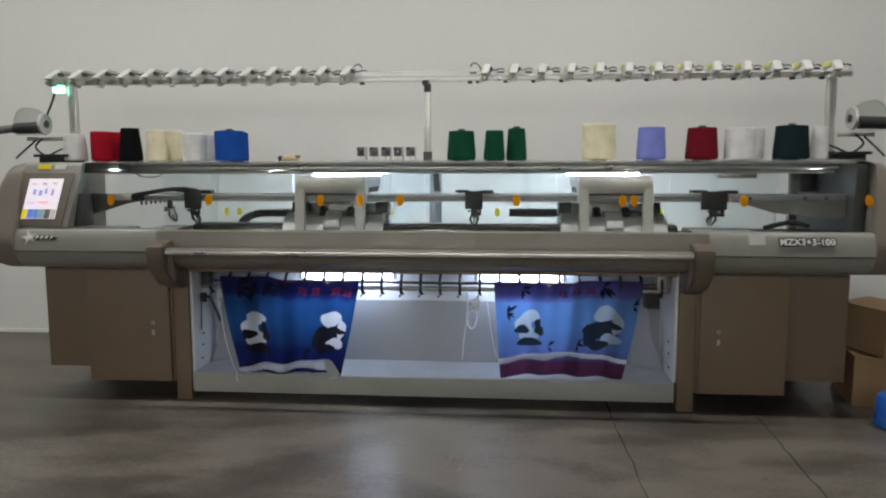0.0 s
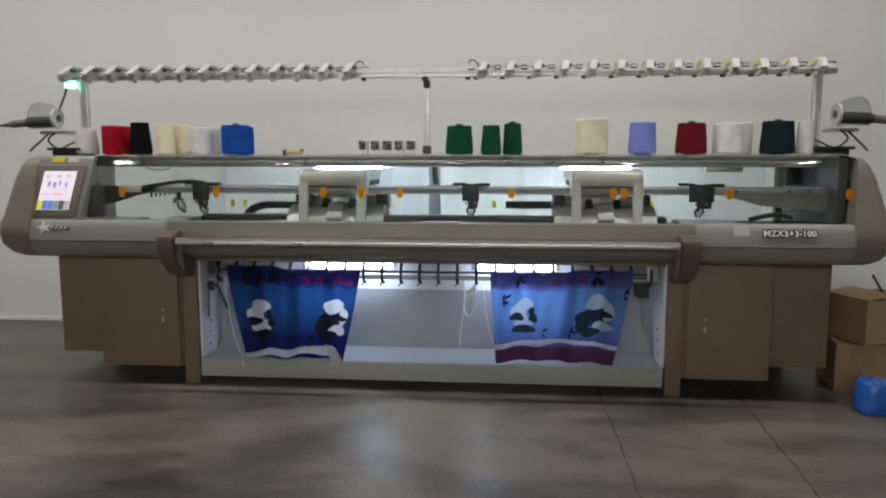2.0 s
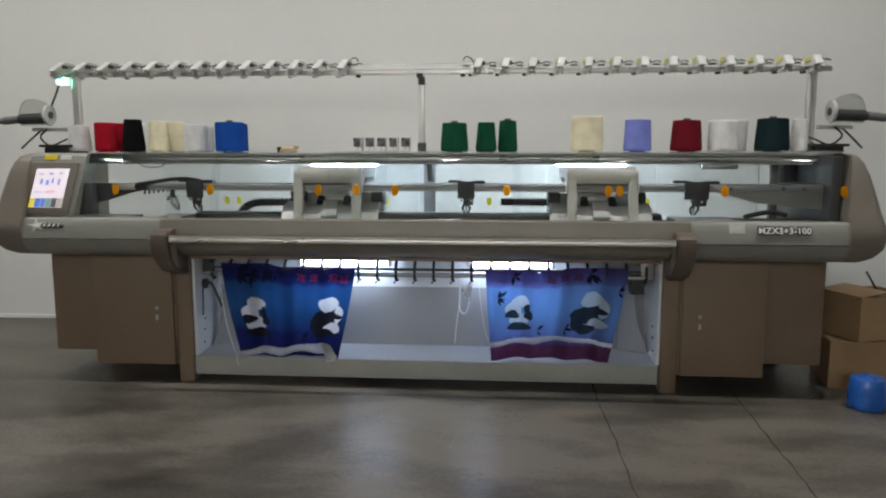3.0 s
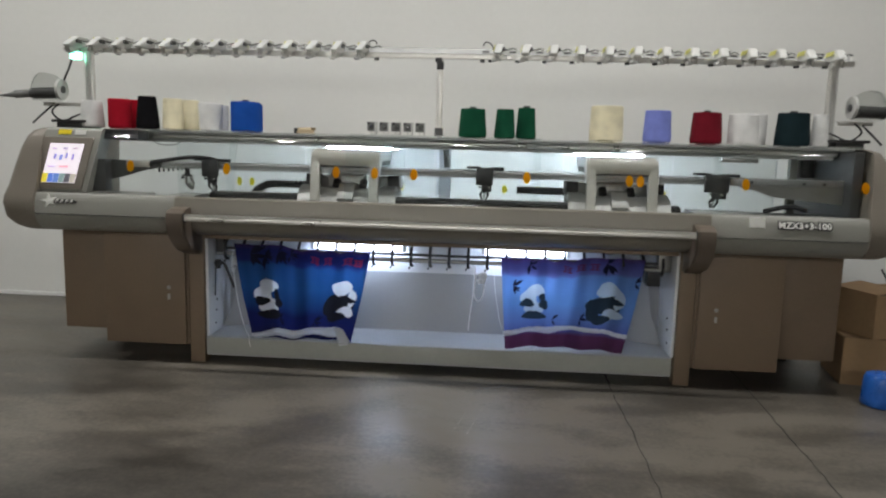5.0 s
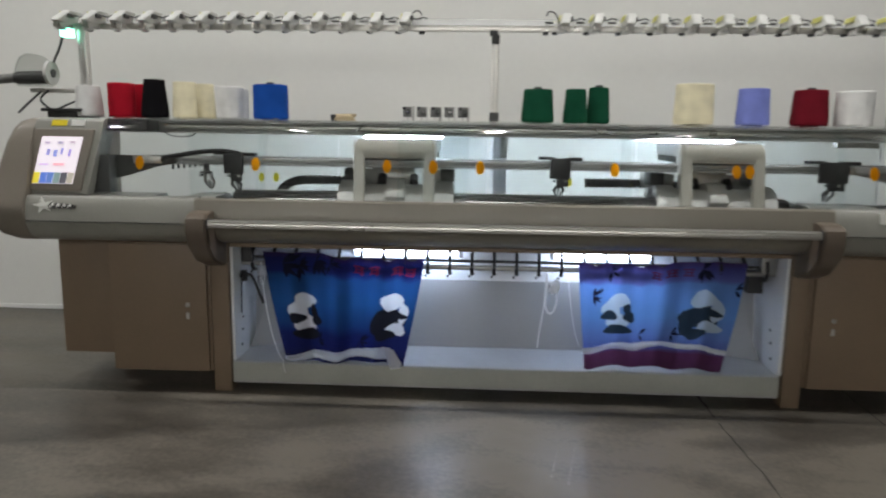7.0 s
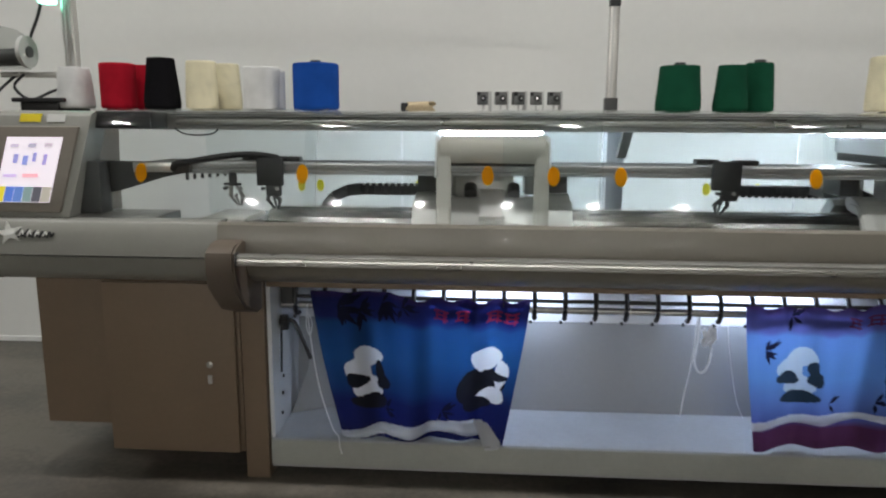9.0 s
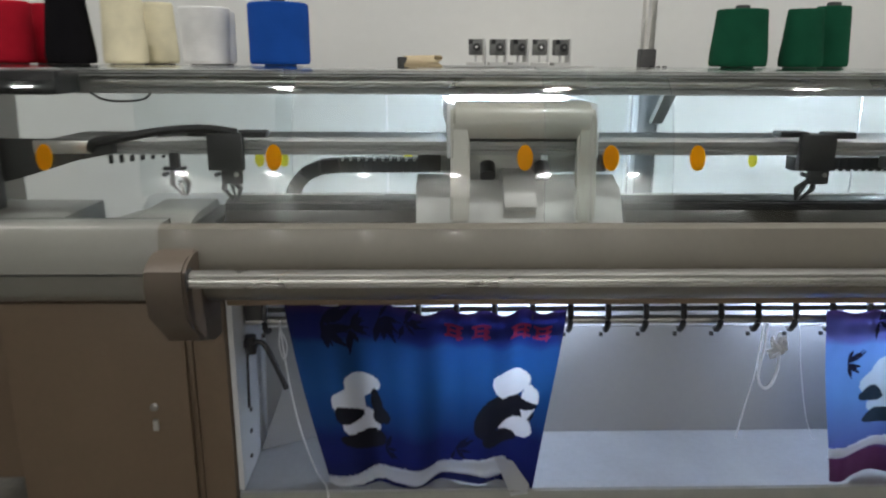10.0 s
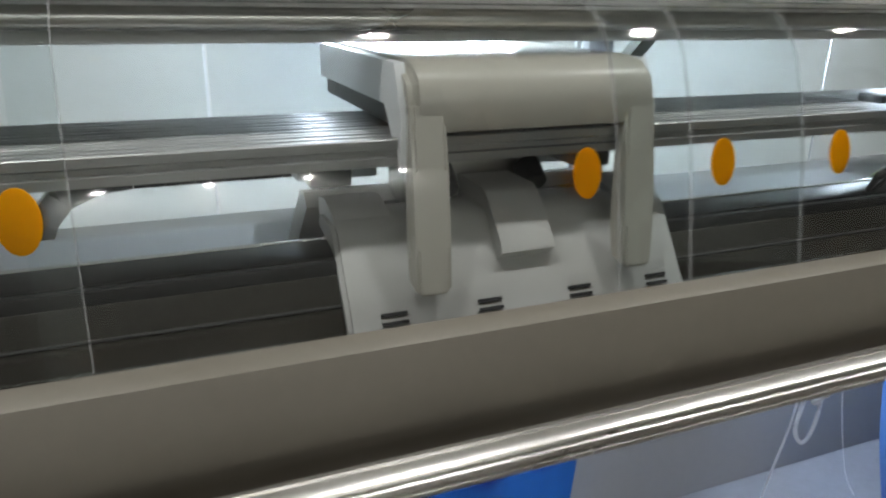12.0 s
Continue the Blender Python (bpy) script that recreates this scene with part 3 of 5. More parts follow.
# feeder rails
for i in range(4):
    y = 0.284 + i * 0.060
    w = 0.054
    yz = [(y, 1.0570), (y + w, 1.0570), (y + w, 1.0920), (y + 0.046, 1.0920), (y + 0.044, 1.0890), (y + 0.036, 1.0890), (y + 0.034, 1.0920), (y + 0.024, 1.0920), (y + 0.022, 1.0890), (y + 0.014, 1.0890), (y + 0.012, 1.0920), (y + 0.002, 1.0920), (y, 1.0900), (y, 1.0790), (y + 0.004, 1.0770), (y + 0.004, 1.0700), (y, 1.0680)]
    part("feeder_rail", prism_x(B(), yz, -1.70, 2.02), M_RAIL, mach, "aluminium yarn feeder rail")
for s in (-1, 1):
    bm = B()
    a = 1.52 if s < 0 else 1.50
    end = 1.86 if s < 0 else 2.06
    xz = [(a, 1.092), (end, 1.10), (end, 0.975), (a + 0.22, 1.005), (a + 0.09, 1.045), (a, 1.062)]
    v0 = [bm.verts.new((s * x, 0.262, z)) for x, z in xz]
    v1 = [bm.verts.new((s * x, 0.280, z)) for x, z in xz]
    bm.faces.new(v0)
    bm.faces.new(v1[::-1])
    for i in range(len(xz)):
        j = (i + 1) % len(xz)
        bm.faces.new((v0[i], v0[j], v1[j], v1[i]))
    pl = part("rail_support", bm, M_DARK if s < 0 else M_STEEL, mach, "tapered rail support plate")
    if s < 0:
        part("support_strip", box(B(), -1.71, -1.575, 0.254, 0.2615, 1.062, 1.094, 0.002), M_ALU, pl)
    if s > 0:
        part("support_strip", box(B(), 1.515, 2.055, 0.253, 0.2615, 1.062, 1.096, 0.003), M_RAIL, pl, "aluminium strip")
    for x in (1.60, 1.86, 1.96):
        if s > 0:
            part("bolt", tube(B(), (x, 0.254, 1.079), (x, 0.248, 1.079), 0.008, seg=10), M_DARK, pl)
    # end walls inside the covers
    xa = -1.862 if s < 0 else 2.06
    bm = B()
    box(bm, xa, xa + (0.075 if s < 0 else 0.05), 0.18, 0.25 if s < 0 else 0.90, 0.93 if s < 0 else 0.80, 1.10 if s < 0 else 1.245, 0.004)
    part("inner_end_wall", bm, M_DARK, mach)
part("end_post", box(B(), 1.93, 1.97, 0.62, 0.66, 0.74, 1.25, 0.003), M_GREY, mach, "grey upright inside the cover")
part("end_plate", box(B(), 1.985, 2.055, 0.60, 0.72, 1.10, 1.245, 0.004), M_BLACK, mach)

# shelf with its beam
part("shelf", box(B(), -1.825, 2.13, 0.335, 0.98, 1.250, 1.262, 0.003), M_ALU, mach, "aluminium top shelf")
part("shelf_beam", box(B(), -1.825, 2.13, 0.405, 0.445, 1.200, 1.249, 0.004), M_BEAM, mach, "grey beam under the shelf")
part("shelf_back", box(B(), -1.825, 2.13, 0.94, 0.965, 1.20, 1.248, 0.003), M_BEAM, mach)
part("shelf_edge", box(B(), -1.825, 2.13, 0.330, 0.350, 1.246, 1.2645, 0.002), M_BEAM, mach, "grey front edge strip of the shelf")
for y, z in ((0.329, 1.2505), (0.329, 1.2585)):
    part("shelf_groove", box(B(), -1.825, 2.13, y - 0.0004, y + 0.002, z, z + 0.003), M_BLACK, mach, "", 0)
part("shelf_ridge", tube(B(), (-1.60, 0.372, 1.232), (2.12, 0.372, 1.232), 0.014, seg=16), M_ALU, mach, "round aluminium rail under the shelf edge")
part("cover_corner", box(B(), -1.828, -1.61, 0.20, 0.329, 1.205, 1.262, 0.012), M_BLACK, mach, "black plastic cover corner")
part("shelf_brace", prism_x(B(), [(0.685, 1.205), (0.72, 1.205), (0.845, 1.095), (0.815, 1.092)], -0.018, 0.018), M_GREY, mach, "slanting grey brace under the shelf")
part("rear_post", box(B(), -0.068, 0.020, 0.862, 0.890, 0.70, 1.258, 0.004), M_BINBACK, mach, "grey upright behind the needle beds")
part("post_edge", box(B(), -0.0685, -0.050, 0.858, 0.8625, 0.74, 1.25, 0.001), M_WHITE, mach)
part("shelf_bracket", box(B(), 1.47, 1.66, 0.348, 0.385, 1.175, 1.1995, 0.004), M_STEEL, mach)

# clear front covers in two tracks, with round finger stickers
COVER = [(0.100, 0.927), (0.113, 1.0), (0.126, 1.07), (0.143, 1.14), (0.165, 1.20), (0.182, 1.226), (0.206, 1.248), (0.236, 1.262), (0.28, 1.270), (0.34, 1.273)]
panels = [(-1.80, -1.06, 0.0), (-1.10, -0.175, 0.007), (-0.478, 0.52, 0.0), (0.48, 1.42, 0.007), (1.38, 2.14, 0.0)]
covers = []
for xa, xb, off in panels:
    ob = part("clear_cover", sheet_x(B(), [(y + off, z - off * 0.7) for y, z in COVER], xa, xb, 0.004), M_CLEAR, mach, "clear acrylic front cover", 50)
    ob.visible_shadow = False
    covers.append(ob)
    for x in {-1.80: (-1.06,), -1.10: (-0.175,), -0.478: (-0.478, -0.37)}.get(xa, ()):
        bm = B()
        sheet_x(bm, [(y + off - 0.0005, z - off * 0.7 + 0.0005) for y, z in COVER], x - 0.0009, x + 0.0009, 0.005)
        e = part("cover_edge", bm, M_EDGE, ob, "", 0)
        e.visible_shadow = False


def oval(name, x, y, z, rx, rz, material, parent):
    bm = B()
    n = 22
    lo_ = [bm.verts.new((x + rx * math.cos(2 * math.pi * k / n), y + 0.157 * rz * math.sin(2 * math.pi * k / n), z + rz * math.sin(2 * math.pi * k / n))) for k in range(n)]
    hi_ = [bm.verts.new((v.co.x, v.co.y - 0.002, v.co.z)) for v in lo_]
    bm.faces.new(lo_)
    bm.faces.new(hi_[::-1])
    for k in range(n):
        bm.faces.new((lo_[k], lo_[(k + 1) % n], hi_[(k + 1) % n], hi_[k]))
    return part(name, bm, material, parent, "orange oval finger sticker", 0)


for x, cov in ((-1.617, 0), (-1.101, 1), (-0.525, 1), (-0.325, 2), (-0.123, 2), (0.450, 2), (0.961, 3), (1.015, 3), (1.529, 4), (2.10, 4)):
    oval("finger_sticker", x, 0.123, 1.071, 0.0185, 0.0295, M_ORANGE, covers[cov])

# clear rear covers
for xa, xb in ((-1.70, -0.875), (-0.875, -0.08), (-0.03, 0.70), (0.70, 1.35), (1.35, 1.95)):
    ob = part("rear_cover", box(B(), xa + 0.002, xb - 0.002, 0.862, 0.866, 0.846, 1.20), M_CLEAR, mach, "clear acrylic rear cover", 0)
    ob.visible_shadow = False
    ed = part("cover_edge", box(B(), xb - 0.006, xb - 0.002, 0.858, 0.862, 0.846, 1.20), M_WHITE, ob, "", 0)
for x in (-1.30, -1.22, -0.81, -0.61, -0.28, 0.351, 0.55, 1.30):
    bm = B()
    n = 18
    lo_ = [bm.verts.new((x + 0.016 * math.cos(2 * math.pi * k / n), 0.860, 0.968 + 0.025 * math.sin(2 * math.pi * k / n))) for k in range(n)]
    bm.faces.new(lo_)
    part("finger_sticker", bm, M_LEMON, mach, "pale yellow oval sticker on the rear cover", 0)


# yarn feeders on the rails
def feeder(x, y, wide, arm=True, material=M_BLACK):
    """Feeder slide: block over the rail, side arms on top, V-shaped tip with a yarn nozzle."""
    bm = B()
    if arm:
        box(bm, x - wide, x + wide, y - 0.010, y + 0.012, 1.020, 1.112, 0.004)
        box(bm, x - wide - 0.05, x - wide * 0.5, y + 0.004, y + 0.05, 1.104, 1.118, 0.003)
        box(bm, x + wide * 0.6, x + wide + 0.055, y + 0.004, y + 0.05, 1.100, 1.116, 0.003)
        box(bm, x - wide * 0.35, x + wide * 0.85, y - 0.006, y + 0.010, 0.985, 1.022, 0.006)
    else:
        box(bm, x - wide * 0.6, x + wide * 0.6, y - 0.004, y + 0.012, 1.018, 1.062, 0.003)
        box(bm, x - wide * 1.4, x + wide * 1.4, y - 0.008, y + 0.008, 1.020, 1.028, 0.002)
    f = part("yarn_feeder", bm, M_BLACK, mach, "black yarn feeder block on the rail")
    bm = B()
    z0, dz = (0.992, 0.0) if arm else (1.020, 0.012)
    for k in (-1, 1):
        tube(bm, (x + k * 0.008, y + 0.010, z0), (x + k * 0.021, y + 0.035, 0.968 + dz), 0.0065, 0.0075, 8)
        tube(bm, (x + k * 0.021, y + 0.035, 0.968 + dz), (x + k * 0.006, y + 0.06, 0.935 + dz), 0.0065, 0.004, 8)
    tube(bm, (x, y + 0.03, 0.985), (x, y + 0.06, 0.945), 0.006, 0.003, 8)
    part("feeder_tip", bm, M_DARK if arm else M_STEEL, f)
    for k in (-1, 1):
        part("feeder_eyelet", tube(B(), (x + k * 0.024, y - 0.012, 1.010), (x + k * 0.024, y + 0.012, 1.010), 0.006, seg=8), M_STEEL if k > 0 else M_BLACK, f)


feeder(-1.248, 0.268, 0.044)
feeder(-1.378, 0.272, 0.020, False, M_STEEL)
feeder(0.236, 0.268, 0.045)
feeder(1.432, 0.268, 0.062)
# cable bundle along the rail with hanging clips
bm = B()
rope(bm, [(-1.575, 0.262, 1.072), (-1.56, 0.250, 1.090), (-1.50, 0.252, 1.100), (-1.42, 0.262, 1.114), (-1.34, 0.266, 1.122), (-1.28, 0.270, 1.121), (-1.22, 0.275, 1.112)], 0.0105, 8)
cab = part("cable_bundle", bm, M_BLACK, mach, "black cable bundle along the rail")
for k in range(6):
    x = -1.535 + k * 0.026
    part("cable_clip", box(B(), x, x + 0.008, 0.262, 0.274, 1.036 + 0.003 * k, 1.058, 0.002), M_BLACK, cab)

part("hanging_wire", rope(B(), [(-1.60, 0.352, 1.205), (-1.57, 0.350, 1.188), (-1.52, 0.350, 1.183), (-1.47, 0.350, 1.188), (-1.45, 0.352, 1.203)], 0.003), M_BLACK, mach, "thin black wire under the shelf")

# drag chains
for x0, x1 in ((-1.18, -0.62), (0.975, 0.42)):
    d = 1 if x1 > x0 else -1
    line = [(x0 + 0.00 * d, 0.865), (x0 + 0.012 * d, 0.900), (x0 + 0.045 * d, 0.940), (x0 + 0.10 * d, 0.964), (x0 + 0.16 * d, 0.970)]
    n = 16
    line += [(x0 + 0.16 * d + (x1 - x0 - 0.16 * d) * k / n, 0.970) for k in range(1, n + 1)]
    ch = None
    for k, ((xa, za), (xb, zb)) in enumerate(zip(line, line[1:])):
        bm = B()
        dv = Vector((xb - xa, 0, zb - za))
        L_ = dv.length
        box(bm, -0.002, L_ * 0.92, -0.03, 0.03, -0.025, 0.019, 0.003)
        ang = -math.atan2(dv.z, dv.x)
        bm.transform(pose(xa, 0.75, za, 0, math.degrees(ang), 0))
        if ch is None:
            ch = part("drag_chain", bm, M_BLACK, mach, "black plastic drag chain")
        else:
            lk = part("chain_link", bm, M_BLACK, ch)
        if k > 3:
            bm = B()
            box(bm, 0.004, L_ * 0.5, -0.031, -0.026, 0.012, 0.0215)
            bm.transform(pose(xa, 0.75, za, 0, math.degrees(ang), 0))
            part("chain_rib", bm, M_PAPER, ch, "", 0)


# carriages
def carriage(cx):
    bm = B()
    top = [(0.264, 1.10), (0.257, 1.135), (0.265, 1.165), (0.287, 1.181), (0.320, 1.187), (0.70, 1.187), (0.72, 1.175), (0.72, 1.10), (0.70, 1.145), (0.335, 1.145), (0.310, 1.13), (0.305, 1.10)]
    prism_x(bm, top, cx - 0.182, cx + 0.182)
    bmesh.ops.bevel(bm, geom=[e for e in bm.edges if abs(e.verts[0].co.x - e.verts[1].co.x) < 1e-5 and e.calc_length() < 0.5 and max(v.co.z for v in e.verts) > 1.12], offset=0.012, segments=3, affect="EDGES")
    for s in (-1, 1):
        xa, xb = sorted((cx + s * 0.134, cx + s * 0.182))
        leg = [(0.262, 1.14), (0.250, 1.05), (0.238, 0.96), (0.228, 0.893), (0.268, 0.900), (0.274, 0.96), (0.278, 1.05), (0.282, 1.14)]
        b2 = B()
        prism_x(b2, leg, xa, xb)
        bmesh.ops.bevel(b2, geom=b2.edges[:], offset=0.006, segments=2, affect="EDGES")
        tmp = bpy.data.meshes.new("leg")
        b2.to_mesh(tmp)
        b2.free()
        bm.from_mesh(tmp)
        bpy.data.meshes.remove(tmp)
    arch = part("carriage", bm, M_COVER, mach, "beige arched knitting carriage cover")
    bm = B()
    base = [(0.415, 0.955), (0.400, 0.974), (0.338, 0.974), (0.322, 0.962), (0.206, 0.780), (0.202, 0.765), (0.216, 0.757), (0.235, 0.775), (0.310, 0.915), (0.325, 0.943), (0.400, 0.943)]
    prism_x(bm, base, cx - 0.268, cx + 0.268)
    bmesh.ops.bevel(bm, geom=[e for e in bm.edges if abs(e.verts[0].co.x - e.verts[1].co.x) < 1e-5], offset=0.006, segments=2, affect="EDGES")
    part("carriage_base", bm, M_PALE, arch, "pale glossy cam box cover")
    bm = B()
    base = [(0.49, 0.952), (0.51, 0.972), (0.54, 0.968), (0.71, 0.806), (0.72, 0.775), (0.70, 0.762), (0.675, 0.775), (0.505, 0.938)]
    prism_x(bm, base, cx - 0.268, cx + 0.268)
    part("carriage_base", bm, M_PALE, arch)
    for s in (-1, 1):
        bm = B()
        xa, xb = sorted((cx + s * 0.182, cx + s * 0.262))
        prism_x(bm, [(0.43, 0.960), (0.43, 0.986), (0.395, 0.992), (0.350, 0.980), (0.340, 0.970), (0.36, 0.95)], xa, xb)
        part("side_block", bm, M_PALE, arch)
        bm = B()
        prism_x(bm, [(0.30, 1.183), (0.70, 1.183), (0.70, 1.128), (0.34, 1.128), (0.276, 1.05), (0.272, 1.12)], *sorted((cx + s * 0.176, cx + s * 0.190)))
        part("side_plate", bm, M_WHITE, arch, "white side plate")
        part("side_motor", box(B(), *sorted((cx + s * 0.20, cx + s * 0.265)), 0.47, 0.60, 0.985, 1.045, 0.006), M_DARK, arch)
        part("side_motor", box(B(), *sorted((cx + s * 0.12, cx + s * 0.26)), 0.60, 0.72, 0.965, 1.035, 0.006), M_STEEL, arch)
    part("centre_block", prism_x(B(), [(0.300, 0.900), (0.272, 0.925), (0.276, 0.938), (0.330, 0.995), (0.345, 1.002), (0.43, 1.002), (0.43, 0.96), (0.33, 0.915)], cx - 0.042, cx + 0.042), M_PALE, arch, "small pale block")
    bm = B()
    box(bm, cx - 0.128, cx + 0.075, 0.44, 0.52, 0.955, 1.050, 0.006)
    part("cam_motor", bm, M_STEEL, arch)
    part("bridge", box(B(), cx - 0.18, cx + 0.18, 0.34, 0.70, 1.098, 1.144, 0.005), M_DARK, arch, "dark bridge plate")
    part("bridge_bar", box(B(), cx - 0.13, cx + 0.13, 0.31, 0.335, 1.10, 1.14, 0.003), M_BLACK, arch)
    for k in (-1, 1):
        part("knob", tube(B(), (cx + k * 0.075, 0.40, 0.985), (cx + k * 0.075, 0.43, 1.01), 0.022, seg=14), M_BLACK, arch)
    part("led_bar", box(B(), cx - 0.20, cx + 0.19, 0.70, 0.735, 1.190, 1.200, 0.003), M_CARLED, arch, "glowing white lamp bar")
    part("lamp_holder", box(B(), cx - 0.20, cx + 0.19, 0.69, 0.735, 1.180, 1.189, 0.002), M_WHITE, arch)
    # vent slots
    for gx in (-0.205, -0.065, 0.08, 0.215):
        for k in range(4):
            bm = B()
            d = 0.012 * k
            y, z = 0.2400 + d * 0.54, 0.8330 + d * 0.84
            box(bm, -0.018, 0.018, -0.0024, 0.0024, -0.002, 0.003)
            bm.transform(pose(cx + gx, y - 0.0006, z + 0.0004, 57, 0, 0))
            part("vent_slot", bm, M_BLACKINK, arch, "", 0)
    return arch


carriage(-0.51)
carriage(0.95)

# ---- lower frame ----
for s in (-1, 1):
    xa, xb = sorted((s * 1.268, s * 1.350))
    bm = B()
    box(bm, xa, xb, 0.205, 0.29, 0.0, 0.735, 0.004)
    part("front_leg", bm, M_TAUPE, mach, "taupe square front leg")
    bm = B()
    box(bm, xa, xb, 0.66, 0.76, 0.0, 0.735, 0.004)
    part("rear_leg", bm, M_TAUPE, mach)
    xa, xb = sorted((s * 1.352, s * (1.812 if s < 0 else 1.785)))
    cab_body = part("cabinet", box(B(), xa, xb, 0.205, 0.74, 0.098, 0.72, 0.004), M_TAUPE, mach, "taupe sheet steel electrical cabinet")
    xd0, xd1 = sorted((s * 1.364, s * (1.815 if s < 0 else 1.785)))
    door = part("cabinet_door", box(B(), xd0, xd1, 0.183, 0.202, 0.101, 0.700, 0.005), M_TAUPE, cab_body, "taupe cabinet door")
    part("door_lock", lathe(B(), [(0.011, 0.0), (0.011, 0.004), (0.007, 0.006), (0.004, 0.006)], 16), M_STEEL, cab_body).matrix_basis = pose(s * 1.455, 0.183, 0.418, 90, 0, 0)
    part("door_lock", box(B(), s * 1.455 - 0.007, s * 1.455 + 0.007, 0.177, 0.184, 0.352, 0.382, 0.002), M_PALE, cab_body, "small pale latch")
    xa, xb = sorted((s * (1.815 if s < 0 else 1.803), s * 2.122))
    part("outer_cabinet", box(B(), xa, xb, 0.305, 0.92, 0.140, 0.72, 0.005), M_TAUPE, mach, "taupe outer cabinet")
    for fx in (s * 1.86, s * 2.06):
        part("foot", tube(B(), (fx, 0.80, 0.0), (fx, 0.80, 0.142), 0.025, seg=12), M_BLACK, mach)
    # added box: keeps the gap under the cabinets dark, no known machine part
    part("rear_light_block", box(B(), *sorted((s * 1.40, s * 2.10)), 0.82, 0.90, 0.0, 0.138, 0.004), M_DARK, mach, "dark box added at the rear to keep light from under the cabinets")
    part("foot", tube(B(), (s * 1.72, 0.62, 0.0), (s * 1.72, 0.62, 0.10), 0.025, seg=12), M_BLACK, mach)

# fabric tray between the legs
tray = part("fabric_tray", prism_x(B(), [(0.2165, 0.049), (0.2165, 0.138), (0.221, 0.1435), (0.236, 0.144), (0.60, 0.150), (0.60, 0.040), (0.22, 0.040)], -1.262, 1.255), M_TRAYF, mach, "white enamelled fabric tray with an upturned lip")
part("tray_lip", box(B(), -1.262, 1.255, 0.2125, 0.216, 0.049, 0.140, 0.001), M_LIP, mach, "grey-green tray lip")
part("tray_back", prism_x(B(), [(0.520, 0.150), (0.575, 0.482), (0.583, 0.482), (0.530, 0.150)], -1.262, 1.255), M_BINBACK, mach, "grey rear panel of the tray")
part("upper_back", prism_x(B(), [(0.578, 0.484), (0.60, 0.70), (0.61, 0.70), (0.588, 0.484)], -1.262, 1.255), M_WHITE, mach, "white upper rear panel")
for s in (-1, 1):
    xa, xb = sorted((s * 1.250, s * 1.264))
    part("tray_side", prism_x(B(), [(0.222, 0.146), (0.222, 0.712), (0.60, 0.712), (0.60, 0.146)], xa, xb), M_WHITE, mach, "white side panel of the tray")
    bm = B()
    # leaning guard plate
    pts0 = [(s * 1.150, 0.47, 0.60), (s * 1.09, 0.48, 0.60), (s * 1.09, 0.50, 0.152), (s * 1.246, 0.42, 0.152), (s * 1.185, 0.45, 0.32)]
    lo_ = [bm.verts.new(p) for p in pts0]
    hi_ = [bm.verts.new((p[0], p[1] + 0.008, p[2])) for p in pts0]
    bm.faces.new(lo_)
    bm.faces.new(hi_[::-1])
    for i in range(5):
        bm.faces.new((lo_[i], lo_[(i + 1) % 5], hi_[(i + 1) % 5], hi_[i]))
    part("guard_plate", bm, M_BINBACK, mach, "leaning grey guard plate")
    for z in (0.20, 0.33, 0.27):
        part("bolt", tube(B(), (s * 1.250, 0.27 + z * 0.2, z), (s * 1.245, 0.27 + z * 0.2, z), 0.006, seg=8), M_DARK, mach)
part("tray_top", box(B(), -1.262, 1.255, 0.32, 0.60, 0.702, 0.712), M_WHITE, mach)

# take-down roller with clips and lamps
rod = part("take_down_rod", tube(B(), (-1.248, 0.345, 0.592), (1.248, 0.345, 0.592), 0.012, seg=16), M_STEEL, mach, "steel take-down rod")
part("upper_rod", tube(B(), (-1.248, 0.35, 0.622), (1.248, 0.35, 0.622), 0.007, seg=12), M_DARK, mach)
for k in range(24):
    x = -1.19 + k * 0.104
    bm = B()
    rope(bm, [(x, 0.352, 0.668), (x, 0.325, 0.652), (x, 0.312, 0.618), (x, 0.314, 0.588), (x, 0.332, 0.566), (x + 0.004, 0.35, 0.563)], 0.0085, 7, 3)
    c = part("take_down_clip", bm, M_BLACK, mach, "black curved take-down clip")
    part("clip_pin", box(B(), x - 0.016, x - 0.006, 0.335, 0.345, 0.545, 0.556, 0.002), M_DARK, c)
for xa, xb in ((-0.74, -0.21), (0.24, 0.72)):
    part("tray_lamp", tube(B(), (xa, 0.50, 0.632), (xb, 0.50, 0.632), 0.013, seg=12), M_LED, mach, "glowing white lamp tube in the tray")
    for x in (xa, xb):
        part("lamp_socket", box(B(), x - 0.012, x + 0.012, 0.485, 0.515, 0.615, 0.66, 0.003), M_WHITE, mach)
    part("lamp_batten", box(B(), xa, xb, 0.488, 0.512, 0.655, 0.70, 0.003), M_WHITE, mach)
bm = B()
tube(bm, (-1.248, 0.317, 0.537), (-1.215, 0.317, 0.537), 0.014, seg=12)
rope(bm, [(-1.22, 0.317, 0.54), (-1.195, 0.315, 0.535), (-1.165, 0.313, 0.47), (-1.14, 0.312, 0.405)], 0.008, 8)
tube(bm, (-1.232, 0.317, 0.56), (-1.232, 0.317, 0.51), 0.016, seg=12)
part("crank_lever", bm, M_BLACK, mach, "black crank lever")
part("lever_rod", tube(B(), (-1.238, 0.30, 0.53), (-1.240, 0.29, 0.36), 0.004, seg=8), M_DARK, mach)
part("motor_block", box(B(), -1.245, -1.20, 0.32, 0.38, 0.60, 0.69, 0.005), M_DARK, mach)
